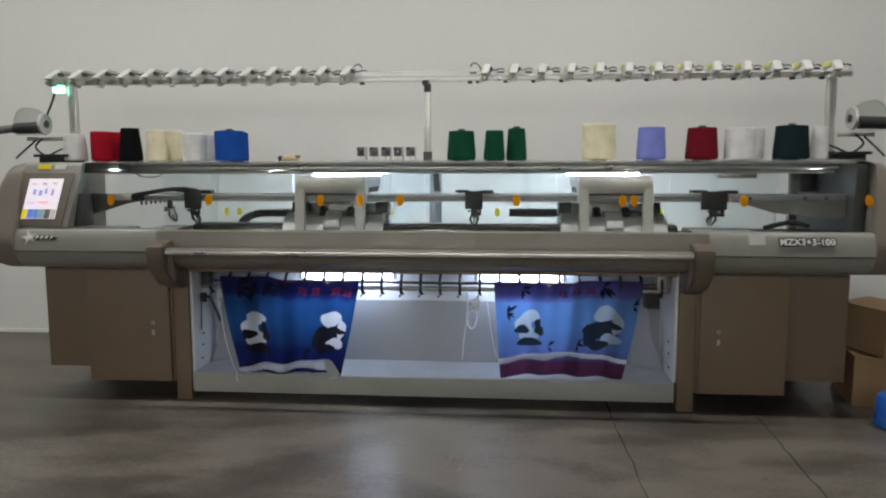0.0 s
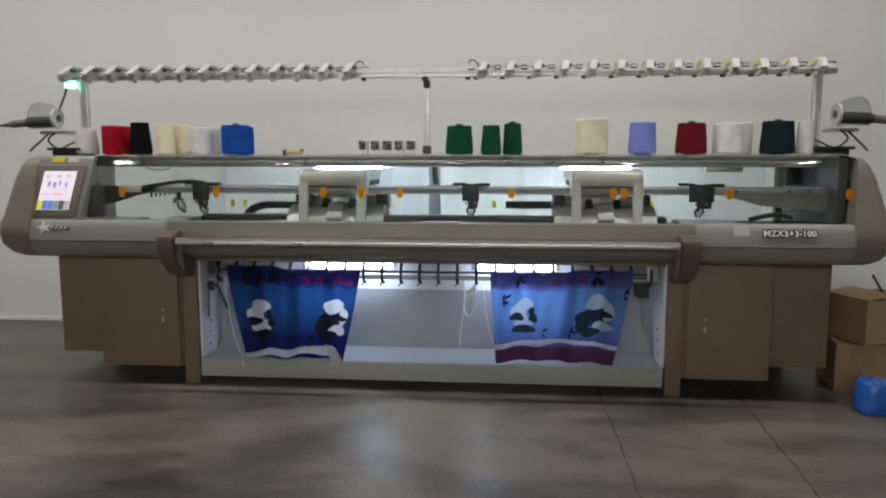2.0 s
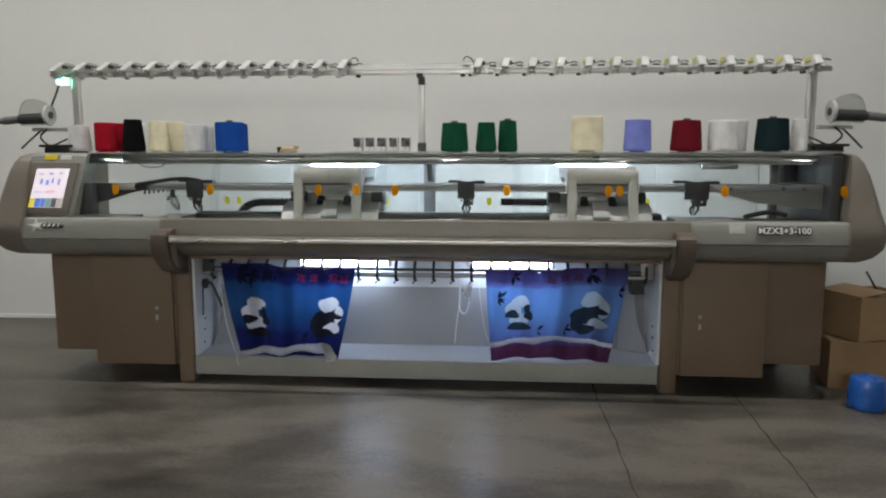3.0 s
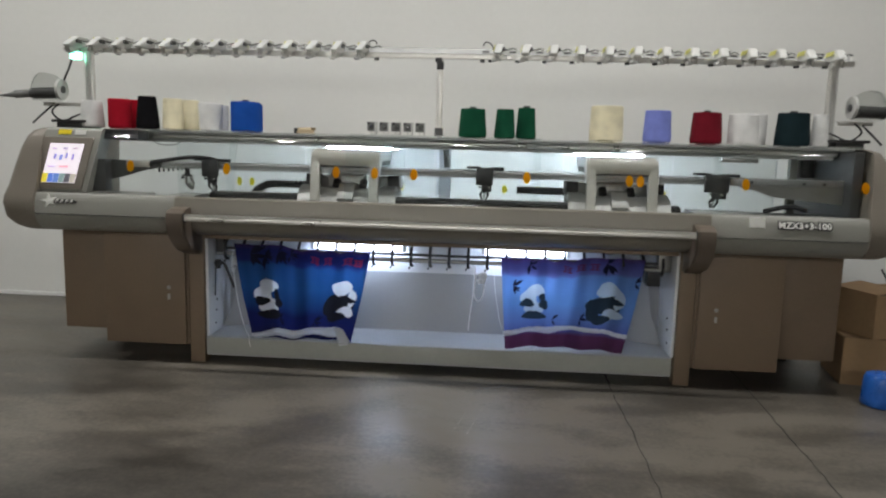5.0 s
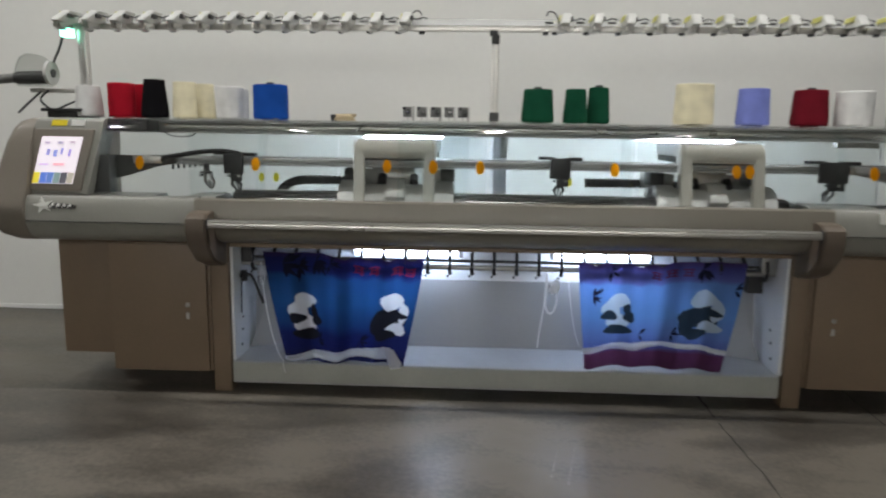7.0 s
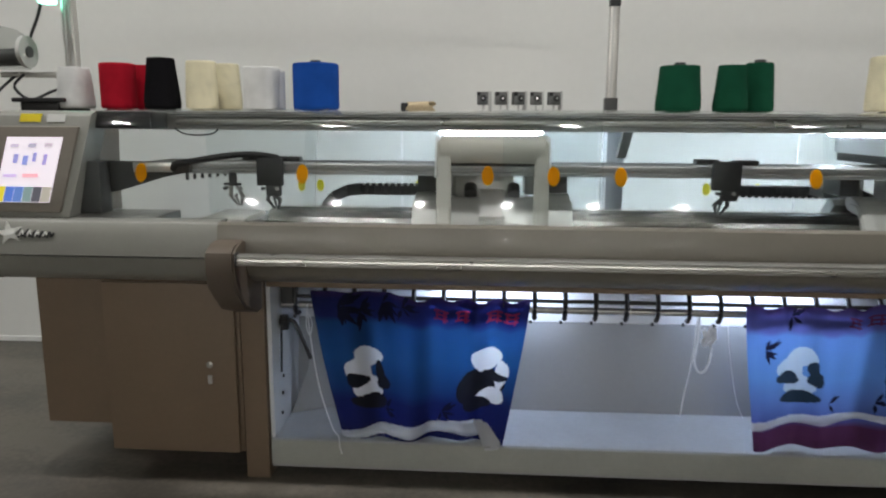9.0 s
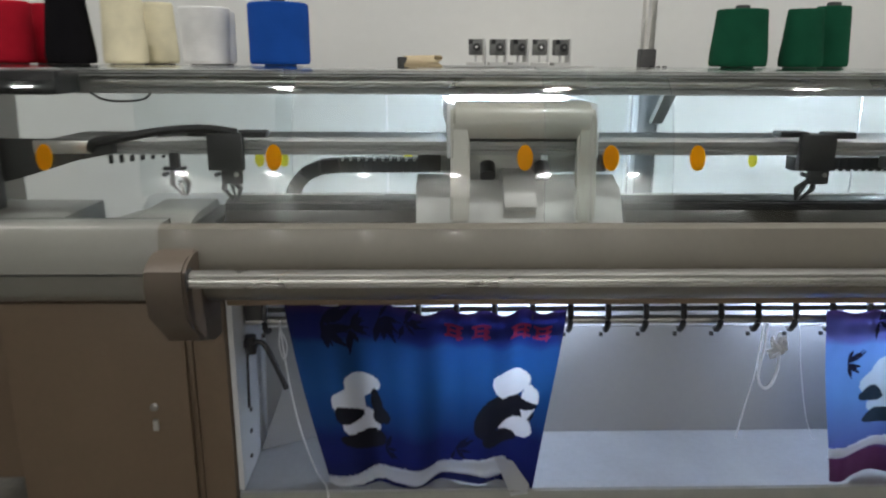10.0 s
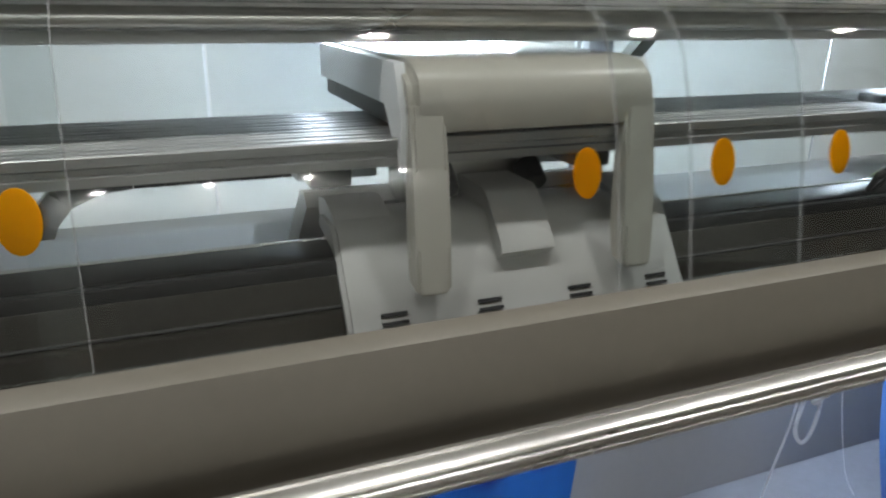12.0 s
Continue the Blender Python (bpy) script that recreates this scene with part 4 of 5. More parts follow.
part("motor_block", box(B(), 1.13, 1.20, 0.34, 0.42, 0.50, 0.60, 0.005), M_BLACK, mach, "black motor block")
part("motor_block", box(B(), 1.18, 1.246, 0.32, 0.38, 0.60, 0.68, 0.005), M_STEEL, mach)

# ---- yarn stand over the shelf ----
RAIL_Z, RAIL_Y = 1.768, 0.80
part("yarn_rail", box(B(), -2.345, 2.295, RAIL_Y - 0.012, RAIL_Y + 0.012, RAIL_Z - 0.042, RAIL_Z - 0.012, 0.003), M_ALU, mach, "aluminium yarn rail across the whole machine")
ob = part("rail_guard", box(B(), -2.33, 2.28, RAIL_Y + 0.014, RAIL_Y + 0.018, RAIL_Z - 0.04, RAIL_Z + 0.022), M_STRIP, mach, "clear plastic rail strip", 0)
for x, w in ((-2.205, 0.023), (-0.055, 0.018), (2.19, 0.023)):
    po = part("stand_post", box(B(), x - w, x + w, RAIL_Y - 0.018, RAIL_Y + 0.018, 1.262, RAIL_Z - 0.04, 0.004), M_ALU, mach, "ribbed aluminium post")
    bm = B()
    for k in ((-0.45, 0.45) if w > 0.02 else (-0.3,)):
        box(bm, x + k * w - 0.004, x + k * w + 0.004, RAIL_Y - 0.0195, RAIL_Y - 0.017, 1.33, RAIL_Z - 0.05)
    part("post_groove", bm, M_BEAM, po, "", 0)
    bm = B()
    box(bm, x - w - 0.006, x + w + 0.006, RAIL_Y - 0.024, RAIL_Y + 0.024, 1.262, 1.325, 0.004)
    part("post_foot", bm, M_STEEL if w > 0.02 else M_DARK, po)
    for k in (-1, 0, 1):
        part("bolt", tube(B(), (x + 0.02 + 0.02 * k, RAIL_Y - 0.06, 1.262), (x + 0.02 + 0.02 * k, RAIL_Y - 0.06, 1.274), 0.007, seg=8), M_BLACK, po)
bm = B()
box(bm, -0.085, -0.045, RAIL_Y - 0.02, RAIL_Y + 0.02, RAIL_Z - 0.062, RAIL_Z - 0.035, 0.005)
box(bm, -0.075, -0.035, RAIL_Y - 0.022, RAIL_Y + 0.022, RAIL_Z - 0.105, RAIL_Z - 0.055, 0.008)
part("rail_clamp", bm, M_BLACK, mach, "black rail clamp")


def tensioner(x):
    """Yarn tension unit: leaning white housing, lime label on one side, steel arm and dark knobs."""
    bm = B()
    prism_x(bm, [(RAIL_Y - 0.165, RAIL_Z - 0.020), (RAIL_Y - 0.155, RAIL_Z - 0.006), (RAIL_Y - 0.075, RAIL_Z + 0.042), (RAIL_Y + 0.025, RAIL_Z + 0.042), (RAIL_Y + 0.025, RAIL_Z - 0.016), (RAIL_Y - 0.10, RAIL_Z - 0.026)], x - 0.021, x + 0.021, 0.30)
    bmesh.ops.bevel(bm, geom=bm.edges[:], offset=0.004, segments=1, affect="EDGES")
    u = part("yarn_tensioner", bm, M_TENS, mach, "white yarn tension unit with steel arm")
    part("lime_label", box(B(), x - 0.0215, x - 0.0185, RAIL_Y - 0.085, RAIL_Y + 0.01, RAIL_Z + 0.008, RAIL_Z + 0.034, 0, 0.30), M_LIME, u, "yellow-green side label", 0)
    bm = B()
    box(bm, x - 0.007, x + 0.016, RAIL_Y - 0.12, RAIL_Y - 0.02, RAIL_Z - 0.046, RAIL_Z - 0.024, 0.003)
    tube(bm, (x + 0.01, RAIL_Y - 0.11, RAIL_Z - 0.035), (x + 0.02, RAIL_Y - 0.13, RAIL_Z - 0.06), 0.004, seg=6)
    part("tension_arm", bm, M_STEEL, u)
    bm = B()
    box(bm, x + 0.026, x + 0.046, RAIL_Y - 0.10, RAIL_Y - 0.055, RAIL_Z + 0.002, RAIL_Z + 0.022, 0.003)
    part("tension_clip", bm, M_DARK, u)
    part("sensor_lead", rope(B(), [(x + 0.03, RAIL_Y - 0.03, RAIL_Z + 0.022), (x + 0.06, RAIL_Y - 0.03, RAIL_Z + 0.014), (x + 0.09, RAIL_Y - 0.03, RAIL_Z + 0.022), (x + 0.115, RAIL_Y - 0.03, RAIL_Z + 0.016)], 0.0042, 6, 3), M_BLACK, u)
    part("tension_disc", tube(B(), (x - 0.022, RAIL_Y - 0.13, RAIL_Z - 0.036), (x - 0.010, RAIL_Y - 0.13, RAIL_Z - 0.036), 0.014, seg=12), M_ALU, u)
    part("tension_foot", box(B(), x - 0.030, x + 0.004, RAIL_Y - 0.115, RAIL_Y - 0.06, RAIL_Z - 0.058, RAIL_Z - 0.040, 0.003), M_TENS, u)
    bm = B()
    prism_x(bm, [(RAIL_Y - 0.15, RAIL_Z - 0.030), (RAIL_Y - 0.05, RAIL_Z - 0.022), (RAIL_Y - 0.05, RAIL_Z - 0.030), (RAIL_Y - 0.14, RAIL_Z - 0.055)], x + 0.012, x + 0.020)
    part("yarn_guide", bm, M_ALU, u)
    bm = B()
    lathe(bm, [(0.004, -0.007), (0.016, -0.004), (0.016, 0.006), (0.004, 0.009)], 12, (x - 0.035, RAIL_Y - 0.03, RAIL_Z - 0.052))
    part("knob", bm, M_BLACK, u)
    part("knob", tube(B(), (x - 0.085, RAIL_Y - 0.02, RAIL_Z + 0.003), (x - 0.045, RAIL_Y - 0.02, RAIL_Z + 0.003), 0.0055, seg=8), M_BLACK, u)


for k in range(13):
    tensioner(-2.262 + k * 0.1455)
    tensioner(0.275 + k * 0.157)
for s, x in ((1, -0.50), (-1, 0.262)):
    bm = B()
    rope(bm, [(x, 0.78, RAIL_Z - 0.01), (x + s * 0.012, 0.78, RAIL_Z + 0.03), (x + s * 0.03, 0.78, RAIL_Z + 0.052), (x + s * 0.055, 0.78, RAIL_Z + 0.055), (x + s * 0.068, 0.78, RAIL_Z + 0.035)], 0.004, 6)
    part("spring_wire", bm, M_BLACK, mach, "bent black wire")
    part("rail_knob", tube(B(), (x + s * 0.07, 0.765, RAIL_Z - 0.045), (x + s * 0.07, 0.765, RAIL_Z - 0.06), 0.014, seg=10), M_BLACK, mach)

# green signal lamp and its lead
sig = part("signal_lamp", box(B(), -2.296, -2.244, 0.74, 0.79, 1.680, 1.722, 0.006), M_GREENLED, mach, "glowing green signal lamp")
part("signal_lead", rope(B(), [(-2.295, 0.77, 1.70), (-2.32, 0.77, 1.63), (-2.36, 0.78, 1.56), (-2.375, 0.79, 1.50)], 0.006, 6), M_BLACK, mach)


# side yarn motors on arms
def side_feeder(s):
    """Yarn feeding motor: dark barrel and tapered nose inside a clear domed case, on an arm."""
    x = -2.45 if s < 0 else 2.375
    bm = B()
    tube(bm, (x - s * 0.065, 0.74, 1.475), (x + s * 0.085, 0.74, 1.470), 0.034, seg=18)
    tube(bm, (x + s * 0.085, 0.74, 1.470), (x + s * 0.10, 0.74, 1.470), 0.026, seg=16)
    f = part("side_yarn_motor", bm, M_DARK, mach, "dark yarn feeding motor under a clear dome")
    bm = B()
    tube(bm, (x + s * 0.10, 0.74, 1.470), (x + s * 0.20, 0.74, 1.460), 0.024, seg=14)
    tube(bm, (x + s * 0.20, 0.74, 1.460), (x + s * 0.24, 0.74, 1.456), 0.020, 0.013, seg=12)
    tube(bm, (x + s * 0.24, 0.74, 1.456), (x + s * 0.30, 0.74, 1.452), 0.012, 0.006, seg=10)
    part("motor_nose", bm, M_SENSOR, f, "grey tapered nose")
    bm = B()
    xz = [(-0.085, 0.0), (-0.09, 0.06), (-0.078, 0.11), (-0.045, 0.152), (0.0, 0.166), (0.04, 0.158), (0.068, 0.125), (0.082, 0.06), (0.085, 0.0)]
    a, b = ([bm.verts.new((x + s * px, yy, 1.428 + pz)) for px, pz in xz] for yy in (0.695, 0.80))
    n = len(xz)
    for k in range(n):
        bm.faces.new((a[k], a[(k + 1) % n], b[(k + 1) % n], b[k]))
    bm.faces.new(a[::-1])
    bm.faces.new(b)
    bmesh.ops.bevel(bm, geom=bm.edges[:], offset=0.012, segments=2, affect="EDGES", clamp_overlap=True)
    part("dome", bm, M_DOME, f, "clear plastic dome")
    part("yarn_wheel", tube(B(), (x - s * 0.098, 0.745, 1.495), (x - s * 0.082, 0.745, 1.495), 0.062, seg=24), M_PALE, f, "pale yarn wheel")
    part("wheel_hub", tube(B(), (x - s * 0.104, 0.745, 1.495), (x - s * 0.078, 0.745, 1.495), 0.022, seg=16), M_DARK, f)
    part("motor_arm", box(B(), *sorted((s * 2.23, x + s * 0.05)), 0.775, 0.80, 1.398, 1.420, 0.003), M_ALU, f)
    for pts in ([(x - s * 0.06, 0.76, 1.41), (x - s * 0.02, 0.75, 1.36), (x - s * 0.09, 0.74, 1.31), (x - s * 0.17, 0.75, 1.34), (x - s * 0.21, 0.77, 1.36)], [(x - s * 0.01, 0.77, 1.40), (x + s * 0.03, 0.72, 1.34), (x + s * 0.06, 0.68, 1.29)]):
        part("motor_cable", rope(B(), pts, 0.006, 6), M_BLACK, f)
    bm = B()
    box(bm, *sorted((s * 2.13, s * 2.28)), 0.55, 0.74, 1.262, 1.298, 0.008)
    box(bm, *sorted((s * 2.10, s * 2.30)), 0.53, 0.66, 1.296, 1.312, 0.005)
    part("black_tray", bm, M_BLACK, mach, "black plastic tray on the end cap")


side_feeder(-1)
side_feeder(1)


# ---- knitted cloths hanging below the beds ----
def cloth(name, label, tl, tr, bl, br, y, stops, seed, hem, top):
    rnd = random.Random(seed)
    ph = [rnd.uniform(0, 6.28) for _ in range(6)]

    def P(u, v, out=0.0):
        xt = tl[0] + (tr[0] - tl[0]) * u
        xb = bl[0] + (br[0] - bl[0]) * u
        v = max(0.0, v)
        s = v ** 1.15
        x = xt + (xb - xt) * s
        zt = tl[1] + (tr[1] - tl[1]) * u - 0.025 * top(u)
        zb = bl[1] + (br[1] - bl[1]) * u + hem(u)
        z = zt + (zb - zt) * v
        yy = y - 0.056 * v + (0.010 + 0.008 * v) * math.sin(u * 21 + ph[0] + 0.8 * v) + 0.007 * math.sin(u * 43 + ph[1]) * (1 - 0.5 * v) + 0.010 * v * math.sin(u * 9 + v * 6 + ph[2])
        return Vector((x, yy - out, z))

    root = thing(name, label, "knitted cloth", (0, 0, 0), "knitted cloths in the machine")
    regions = []

    def patch(material, outline):
        """A region of the cloth knitted in another yarn, as an outline in cloth coordinates."""
        regions.append((material, np.array(outline)))

    def make():
        bm = B()
        nu, nv = 210, 140
        uvl = bm.loops.layers.uv.new("UVMap")
        uu, vv = np.meshgrid((np.arange(nu) + 0.5) / nu, (np.arange(nv) + 0.5) / nv)
        slot = np.zeros((nv, nu), int)
        mats = []
        for material, o in regions:
            if material not in mats:
                mats.append(material)
            inside = np.zeros((nv, nu), bool)
            for (x1, y1), (x2, y2) in zip(o, np.roll(o, -1, axis=0)):
                if y1 != y2:
                    inside ^= ((y1 > vv) != (y2 > vv)) & (uu < (x2 - x1) * (vv - y1) / (y2 - y1) + x1)
            slot[inside] = 1 + mats.index(material)
        g = [[bm.verts.new(P(i / nu, j / nv)) for i in range(nu + 1)] for j in range(nv + 1)]
        for j in range(nv):
            for i in range(nu):
                f = bm.faces.new((g[j][i], g[j][i + 1], g[j + 1][i + 1], g[j + 1][i]))
                f.material_index = int(slot[j, i])
                for lp, (a, b) in zip(f.loops, ((i, j), (i + 1, j), (i + 1, j + 1), (i, j + 1))):
                    lp[uvl].uv = (a / nu, b / nv)
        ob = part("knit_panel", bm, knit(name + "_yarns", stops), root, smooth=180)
        for m in mats:
            ob.data.materials.append(m)
        return ob

    return root, P, patch, make


def ell(cu, cv, ru, rv, rot=0.0, n=20, wob=0.08):
    r = random.Random(int(cu * 9973 + cv * 7919))
    a0 = r.uniform(0, 6)
    o = []
    for k in range(n):
        a = 2 * math.pi * k / n
        w = 1 + wob * math.sin(3 * a + a0)
        x, z = ru * w * math.cos(a), rv * w * math.sin(a)
        o.append((cu + x * math.cos(rot) - z * math.sin(rot) * ru / rv * 0.7, cv + x * math.sin(rot) * rv / ru * 0.7 + z * math.cos(rot)))
    return o


def dyed(name, c):
    return knit(name, [(0.0, c), (0.97, tuple(min(1, k * 1.1) for k in c))], 0.5)


M_KWHITE = dyed("white_knit", (0.86, 0.87, 0.89))
M_KBLACK = dyed("black_knit", (0.012, 0.013, 0.02))
M_KNAVY = dyed("navy_knit", (0.006, 0.008, 0.03))
M_HEM = knit("white_hem_knit", [(0.0, (0.90, 0.91, 0.93)), (0.97, (0.95, 0.95, 0.96))], 0.72)
M_KRED = dyed("red_knit", (0.24, 0.02, 0.07))
# white and black yarn of the second cloth, bluish backlight put into the colour
M_KWHITE_BACKLIT = dyed("backlit_white_knit", (0.50, 0.60, 0.70))
M_KBLACK_BACKLIT = dyed("backlit_black_knit", (0.018, 0.034, 0.055))
M_KPLUM = dyed("plum_knit", (0.12, 0.03, 0.09))

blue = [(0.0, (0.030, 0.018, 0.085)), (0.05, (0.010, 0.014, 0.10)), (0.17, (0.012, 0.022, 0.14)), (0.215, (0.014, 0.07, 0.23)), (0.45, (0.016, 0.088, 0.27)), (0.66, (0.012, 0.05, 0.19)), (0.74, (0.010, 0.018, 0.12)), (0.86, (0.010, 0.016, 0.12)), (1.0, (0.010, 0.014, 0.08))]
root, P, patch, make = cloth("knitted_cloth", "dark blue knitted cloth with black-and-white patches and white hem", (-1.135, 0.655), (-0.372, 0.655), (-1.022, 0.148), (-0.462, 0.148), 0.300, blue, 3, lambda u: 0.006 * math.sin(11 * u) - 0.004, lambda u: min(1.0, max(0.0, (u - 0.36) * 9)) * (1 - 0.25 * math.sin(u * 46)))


def motif(patch, cu, cv, ru, rv, flip, pale, dark):
    """Plain rounded light and dark areas."""
    if flip:
        rows = ((dark, -0.10, 0.10, 0.88, 0.44, -0.2), (pale, -0.02, -0.60, 0.56, 0.36, 0.15), (pale, 0.62, -0.16, 0.26, 0.44, -0.3), (dark, 0.22, -0.06, 0.62, 0.16, 0.2), (dark, -0.66, 0.34, 0.36, 0.48, 0.0), (pale, 0.36, 0.50, 0.56, 0.24, 0.5), (dark, -0.22, 0.76, 0.56, 0.22, 0.1))
    else:
        rows = ((pale, -0.30, -0.20, 0.56, 0.46, 0.3), (pale, 0.14, -0.64, 0.56, 0.34, -0.1), (pale, 0.0, 0.36, 0.62, 0.36, 0.1), (dark, -0.42, 0.10, 0.50, 0.24, 0.35), (dark, 0.55, -0.20, 0.20, 0.30, -0.4), (dark, 0.66, 0.16, 0.30, 0.26, 0.3), (dark, 0.02, 0.78, 0.80, 0.24, -0.1))
    for m, du, dv, a, b, rot in rows:
        patch(m, ell(cu + du * ru, cv + dv * rv, a * ru, b * rv, rot, wob=0.12))


def leaves(patch, cu, cv, sc, seed, n=7):
    r = random.Random(seed)
    for k in range(n):
        a = r.uniform(-1.2, 1.9)
        ln = sc * r.uniform(0.7, 1.3)
        px, pz = -math.sin(a) * 0.10 * ln, math.cos(a) * 0.14 * ln
        tipu, tipv = cu + math.cos(a) * ln * 0.75, cv + math.sin(a) * ln
        mu, mv = (cu + tipu) / 2, (cv + tipv) / 2
        patch(M_KNAVY, [(cu, cv), (mu + px, mv + pz), (tipu, tipv), (mu - px, mv - pz)])


motif(patch, 0.215, 0.585, 0.125, 0.215, False, M_KWHITE, M_KBLACK)
motif(patch, 0.835, 0.555, 0.135, 0.24, True, M_KWHITE, M_KBLACK)
leaves(patch, 0.12, 0.10, 0.15, 1, 9)
leaves(patch, 0.22, 0.13, 0.12, 4, 7)
leaves(patch, 0.33, 0.07, 0.12, 2, 9)
leaves(patch, 0.42, 0.08, 0.10, 3, 6)


def writing_bars(patch, material, spots, v, w, h):
    """Unreadable knitted writing: short level and upright bars."""
    for cu in spots:
        for du, dv, a, b in ((0, -0.5, 1.0, 0.12), (0.1, 0.0, 0.8, 0.10), (0, 0.5, 1.0, 0.12), (-0.55, 0.0, 0.16, 0.6), (0.5, 0.1, 0.16, 0.7)):
            x, z = cu + du * w, v + dv * h
            patch(material, [(x - a * w, z - b * h), (x + a * w, z - b * h), (x + a * w, z + b * h), (x - a * w, z + b * h)])


writing_bars(patch, M_KRED, (0.60, 0.70, 0.845, 0.925), 0.115, 0.034, 0.058)
leaves(patch, 0.30, 0.80, 0.10, 7, 6)
leaves(patch, 0.62, 0.80, 0.10, 8, 6)


def hem_v(u):
    return 0.965 - 0.085 * min(1, 2.6 * u) - 0.025 * math.exp(-((u - 0.80) / 0.12) ** 2) + 0.006 * math.sin(17 * u)


def hem_h(u):
    return 0.010 + 0.034 * min(1, u * 2.6) + 0.006 * math.sin(9 * u)


hem_line = [k / 40 * 0.86 for k in range(41)]
patch(M_KWHITE, [(u, hem_v(u)) for u in hem_line] + [(u, hem_v(u) + hem_h(u) / 0.5) for u in hem_line[::-1]])
make()


def hem_strip(root, P, u0, u1, v_of, height, material, name, label, seed, puff=0.014):
    """A crumpled rolled band along the lower edge."""
    b = B()
    n, m = 60, 8
    rnd = random.Random(seed)
    f1, f2 = rnd.uniform(0, 6), rnd.uniform(0, 6)
    g = []
    for j in range(m + 1):
        row = []
        for i in range(n + 1):
            u = u0 + (u1 - u0) * i / n
            w = j / m
            p = P(u, v_of(u), 0.006)
            h = height(u)
            a = math.pi * w
            row.append(b.verts.new((p.x + 0.004 * math.sin(13 * u + f1), p.y - puff * math.sin(a) * (1 + 0.4 * math.sin(31 * u + f2)), p.z - h * w + 0.005 * math.sin(17 * u + f1) * w)))
        g.append(row)
    for j in range(m):
        for i in range(n):
            b.faces.new((g[j][i], g[j][i + 1], g[j + 1][i + 1], g[j + 1][i]))
    bmesh.ops.solidify(b, geom=b.faces[:], thickness=0.003)
    return part(name, b, material, root, label, 180)


hem_strip(root, P, 0.01, 0.86, hem_v, hem_h, M_HEM, "white_hem", "crumpled white knitted hem", 5)
bm = B()
# folded corner of the hem
pa = [P(0.80, 0.84, 0.012), P(0.89, 0.86, 0.014), Vector((-0.468, 0.225, 0.152)), Vector((-0.475, 0.208, 0.134)), Vector((-0.520, 0.208, 0.128))]
lo_ = [bm.verts.new(p) for p in pa]
bm.faces.new(lo_)
bmesh.ops.solidify(bm, geom=bm.faces[:], thickness=0.006)
bmesh.ops.bevel(bm, geom=bm.edges[:], offset=0.002, segments=1, affect="EDGES")
part("white_hem", bm, M_KWHITE, root, "", 180)

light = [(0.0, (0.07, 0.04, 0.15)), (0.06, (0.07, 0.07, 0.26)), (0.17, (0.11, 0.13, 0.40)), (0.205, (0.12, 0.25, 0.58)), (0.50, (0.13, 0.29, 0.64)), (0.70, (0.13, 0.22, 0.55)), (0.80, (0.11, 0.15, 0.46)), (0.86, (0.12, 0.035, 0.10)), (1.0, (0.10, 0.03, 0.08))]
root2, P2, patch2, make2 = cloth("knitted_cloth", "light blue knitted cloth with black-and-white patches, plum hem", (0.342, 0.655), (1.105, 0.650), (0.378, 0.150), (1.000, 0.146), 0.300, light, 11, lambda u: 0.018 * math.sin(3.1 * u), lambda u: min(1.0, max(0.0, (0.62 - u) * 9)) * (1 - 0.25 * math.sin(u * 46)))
motif(patch2, 0.235, 0.48, 0.115, 0.20, False, M_KWHITE_BACKLIT, M_KBLACK_BACKLIT)
motif(patch2, 0.785, 0.49, 0.150, 0.235, True, M_KWHITE_BACKLIT, M_KBLACK_BACKLIT)
leaves(patch2, 0.08, 0.30, 0.10, 21, 6)
leaves(patch2, 0.74, 0.06, 0.13, 22, 10)
leaves(patch2, 0.20, 0.06, 0.10, 23, 7)
leaves(patch2, 0.38, 0.68, 0.07, 24, 5)
leaves(patch2, 0.60, 0.68, 0.07, 25, 5)
leaves(patch2, 0.96, 0.25, 0.08, 26, 5)
writing_bars(patch2, M_KPLUM, (0.47, 0.565, 0.66), 0.10, 0.034, 0.055)
hem2 = [k / 40 for k in range(41)]
patch2(M_KWHITE, [(u, 0.80 - 0.045 * math.sin(3.1 * u)) for u in hem2] + [(u, 0.845 - 0.045 * math.sin(3.1 * u)) for u in hem2[::-1]])
make2()
hem_strip(root2, P2, 0.0, 1.0, lambda u: 0.80 - 0.045 * math.sin(3.1 * u), lambda u: 0.022 + 0.008 * math.sin(5 * u), M_HEM, "white_hem", "white knitted band", 6, 0.006)

# loose white draw threads
thr = thing("draw_thread", "loose white thread hanging in a tangle from the take-down rod", "thread")
part("strand", rope(B(), [(0.205, 0.34, 0.58), (0.205, 0.345, 0.50), (0.20, 0.35, 0.42), (0.215, 0.345, 0.382), (0.238, 0.345, 0.39), (0.252, 0.345, 0.44), (0.25, 0.345, 0.49)], 0.0044), M_THREAD, thr)
part("strand", rope(B(), [(0.20, 0.35, 0.58), (0.195, 0.36, 0.42), (0.18, 0.37, 0.30), (0.172, 0.38, 0.20)], 0.0026), M_THREAD, thr)
bm = B()
rnd = random.Random(4)
rope(bm, [(0.24 + rnd.uniform(-0.027, 0.027), 0.340 + rnd.uniform(-0.014, 0.014), 0.513 + rnd.uniform(-0.038, 0.038)) for _ in range(30)], 0.0036)
part("tangle", bm, M_THREAD, thr)
part("strand", rope(B(), [(0.30, 0.35, 0.585), (0.315, 0.34, 0.45), (0.34, 0.32, 0.30), (0.36, 0.30, 0.24)], 0.0012), M_THREAD, thr)
thr2 = thing("draw_thread", "loose white thread hanging beside the blue cloth", "thread")
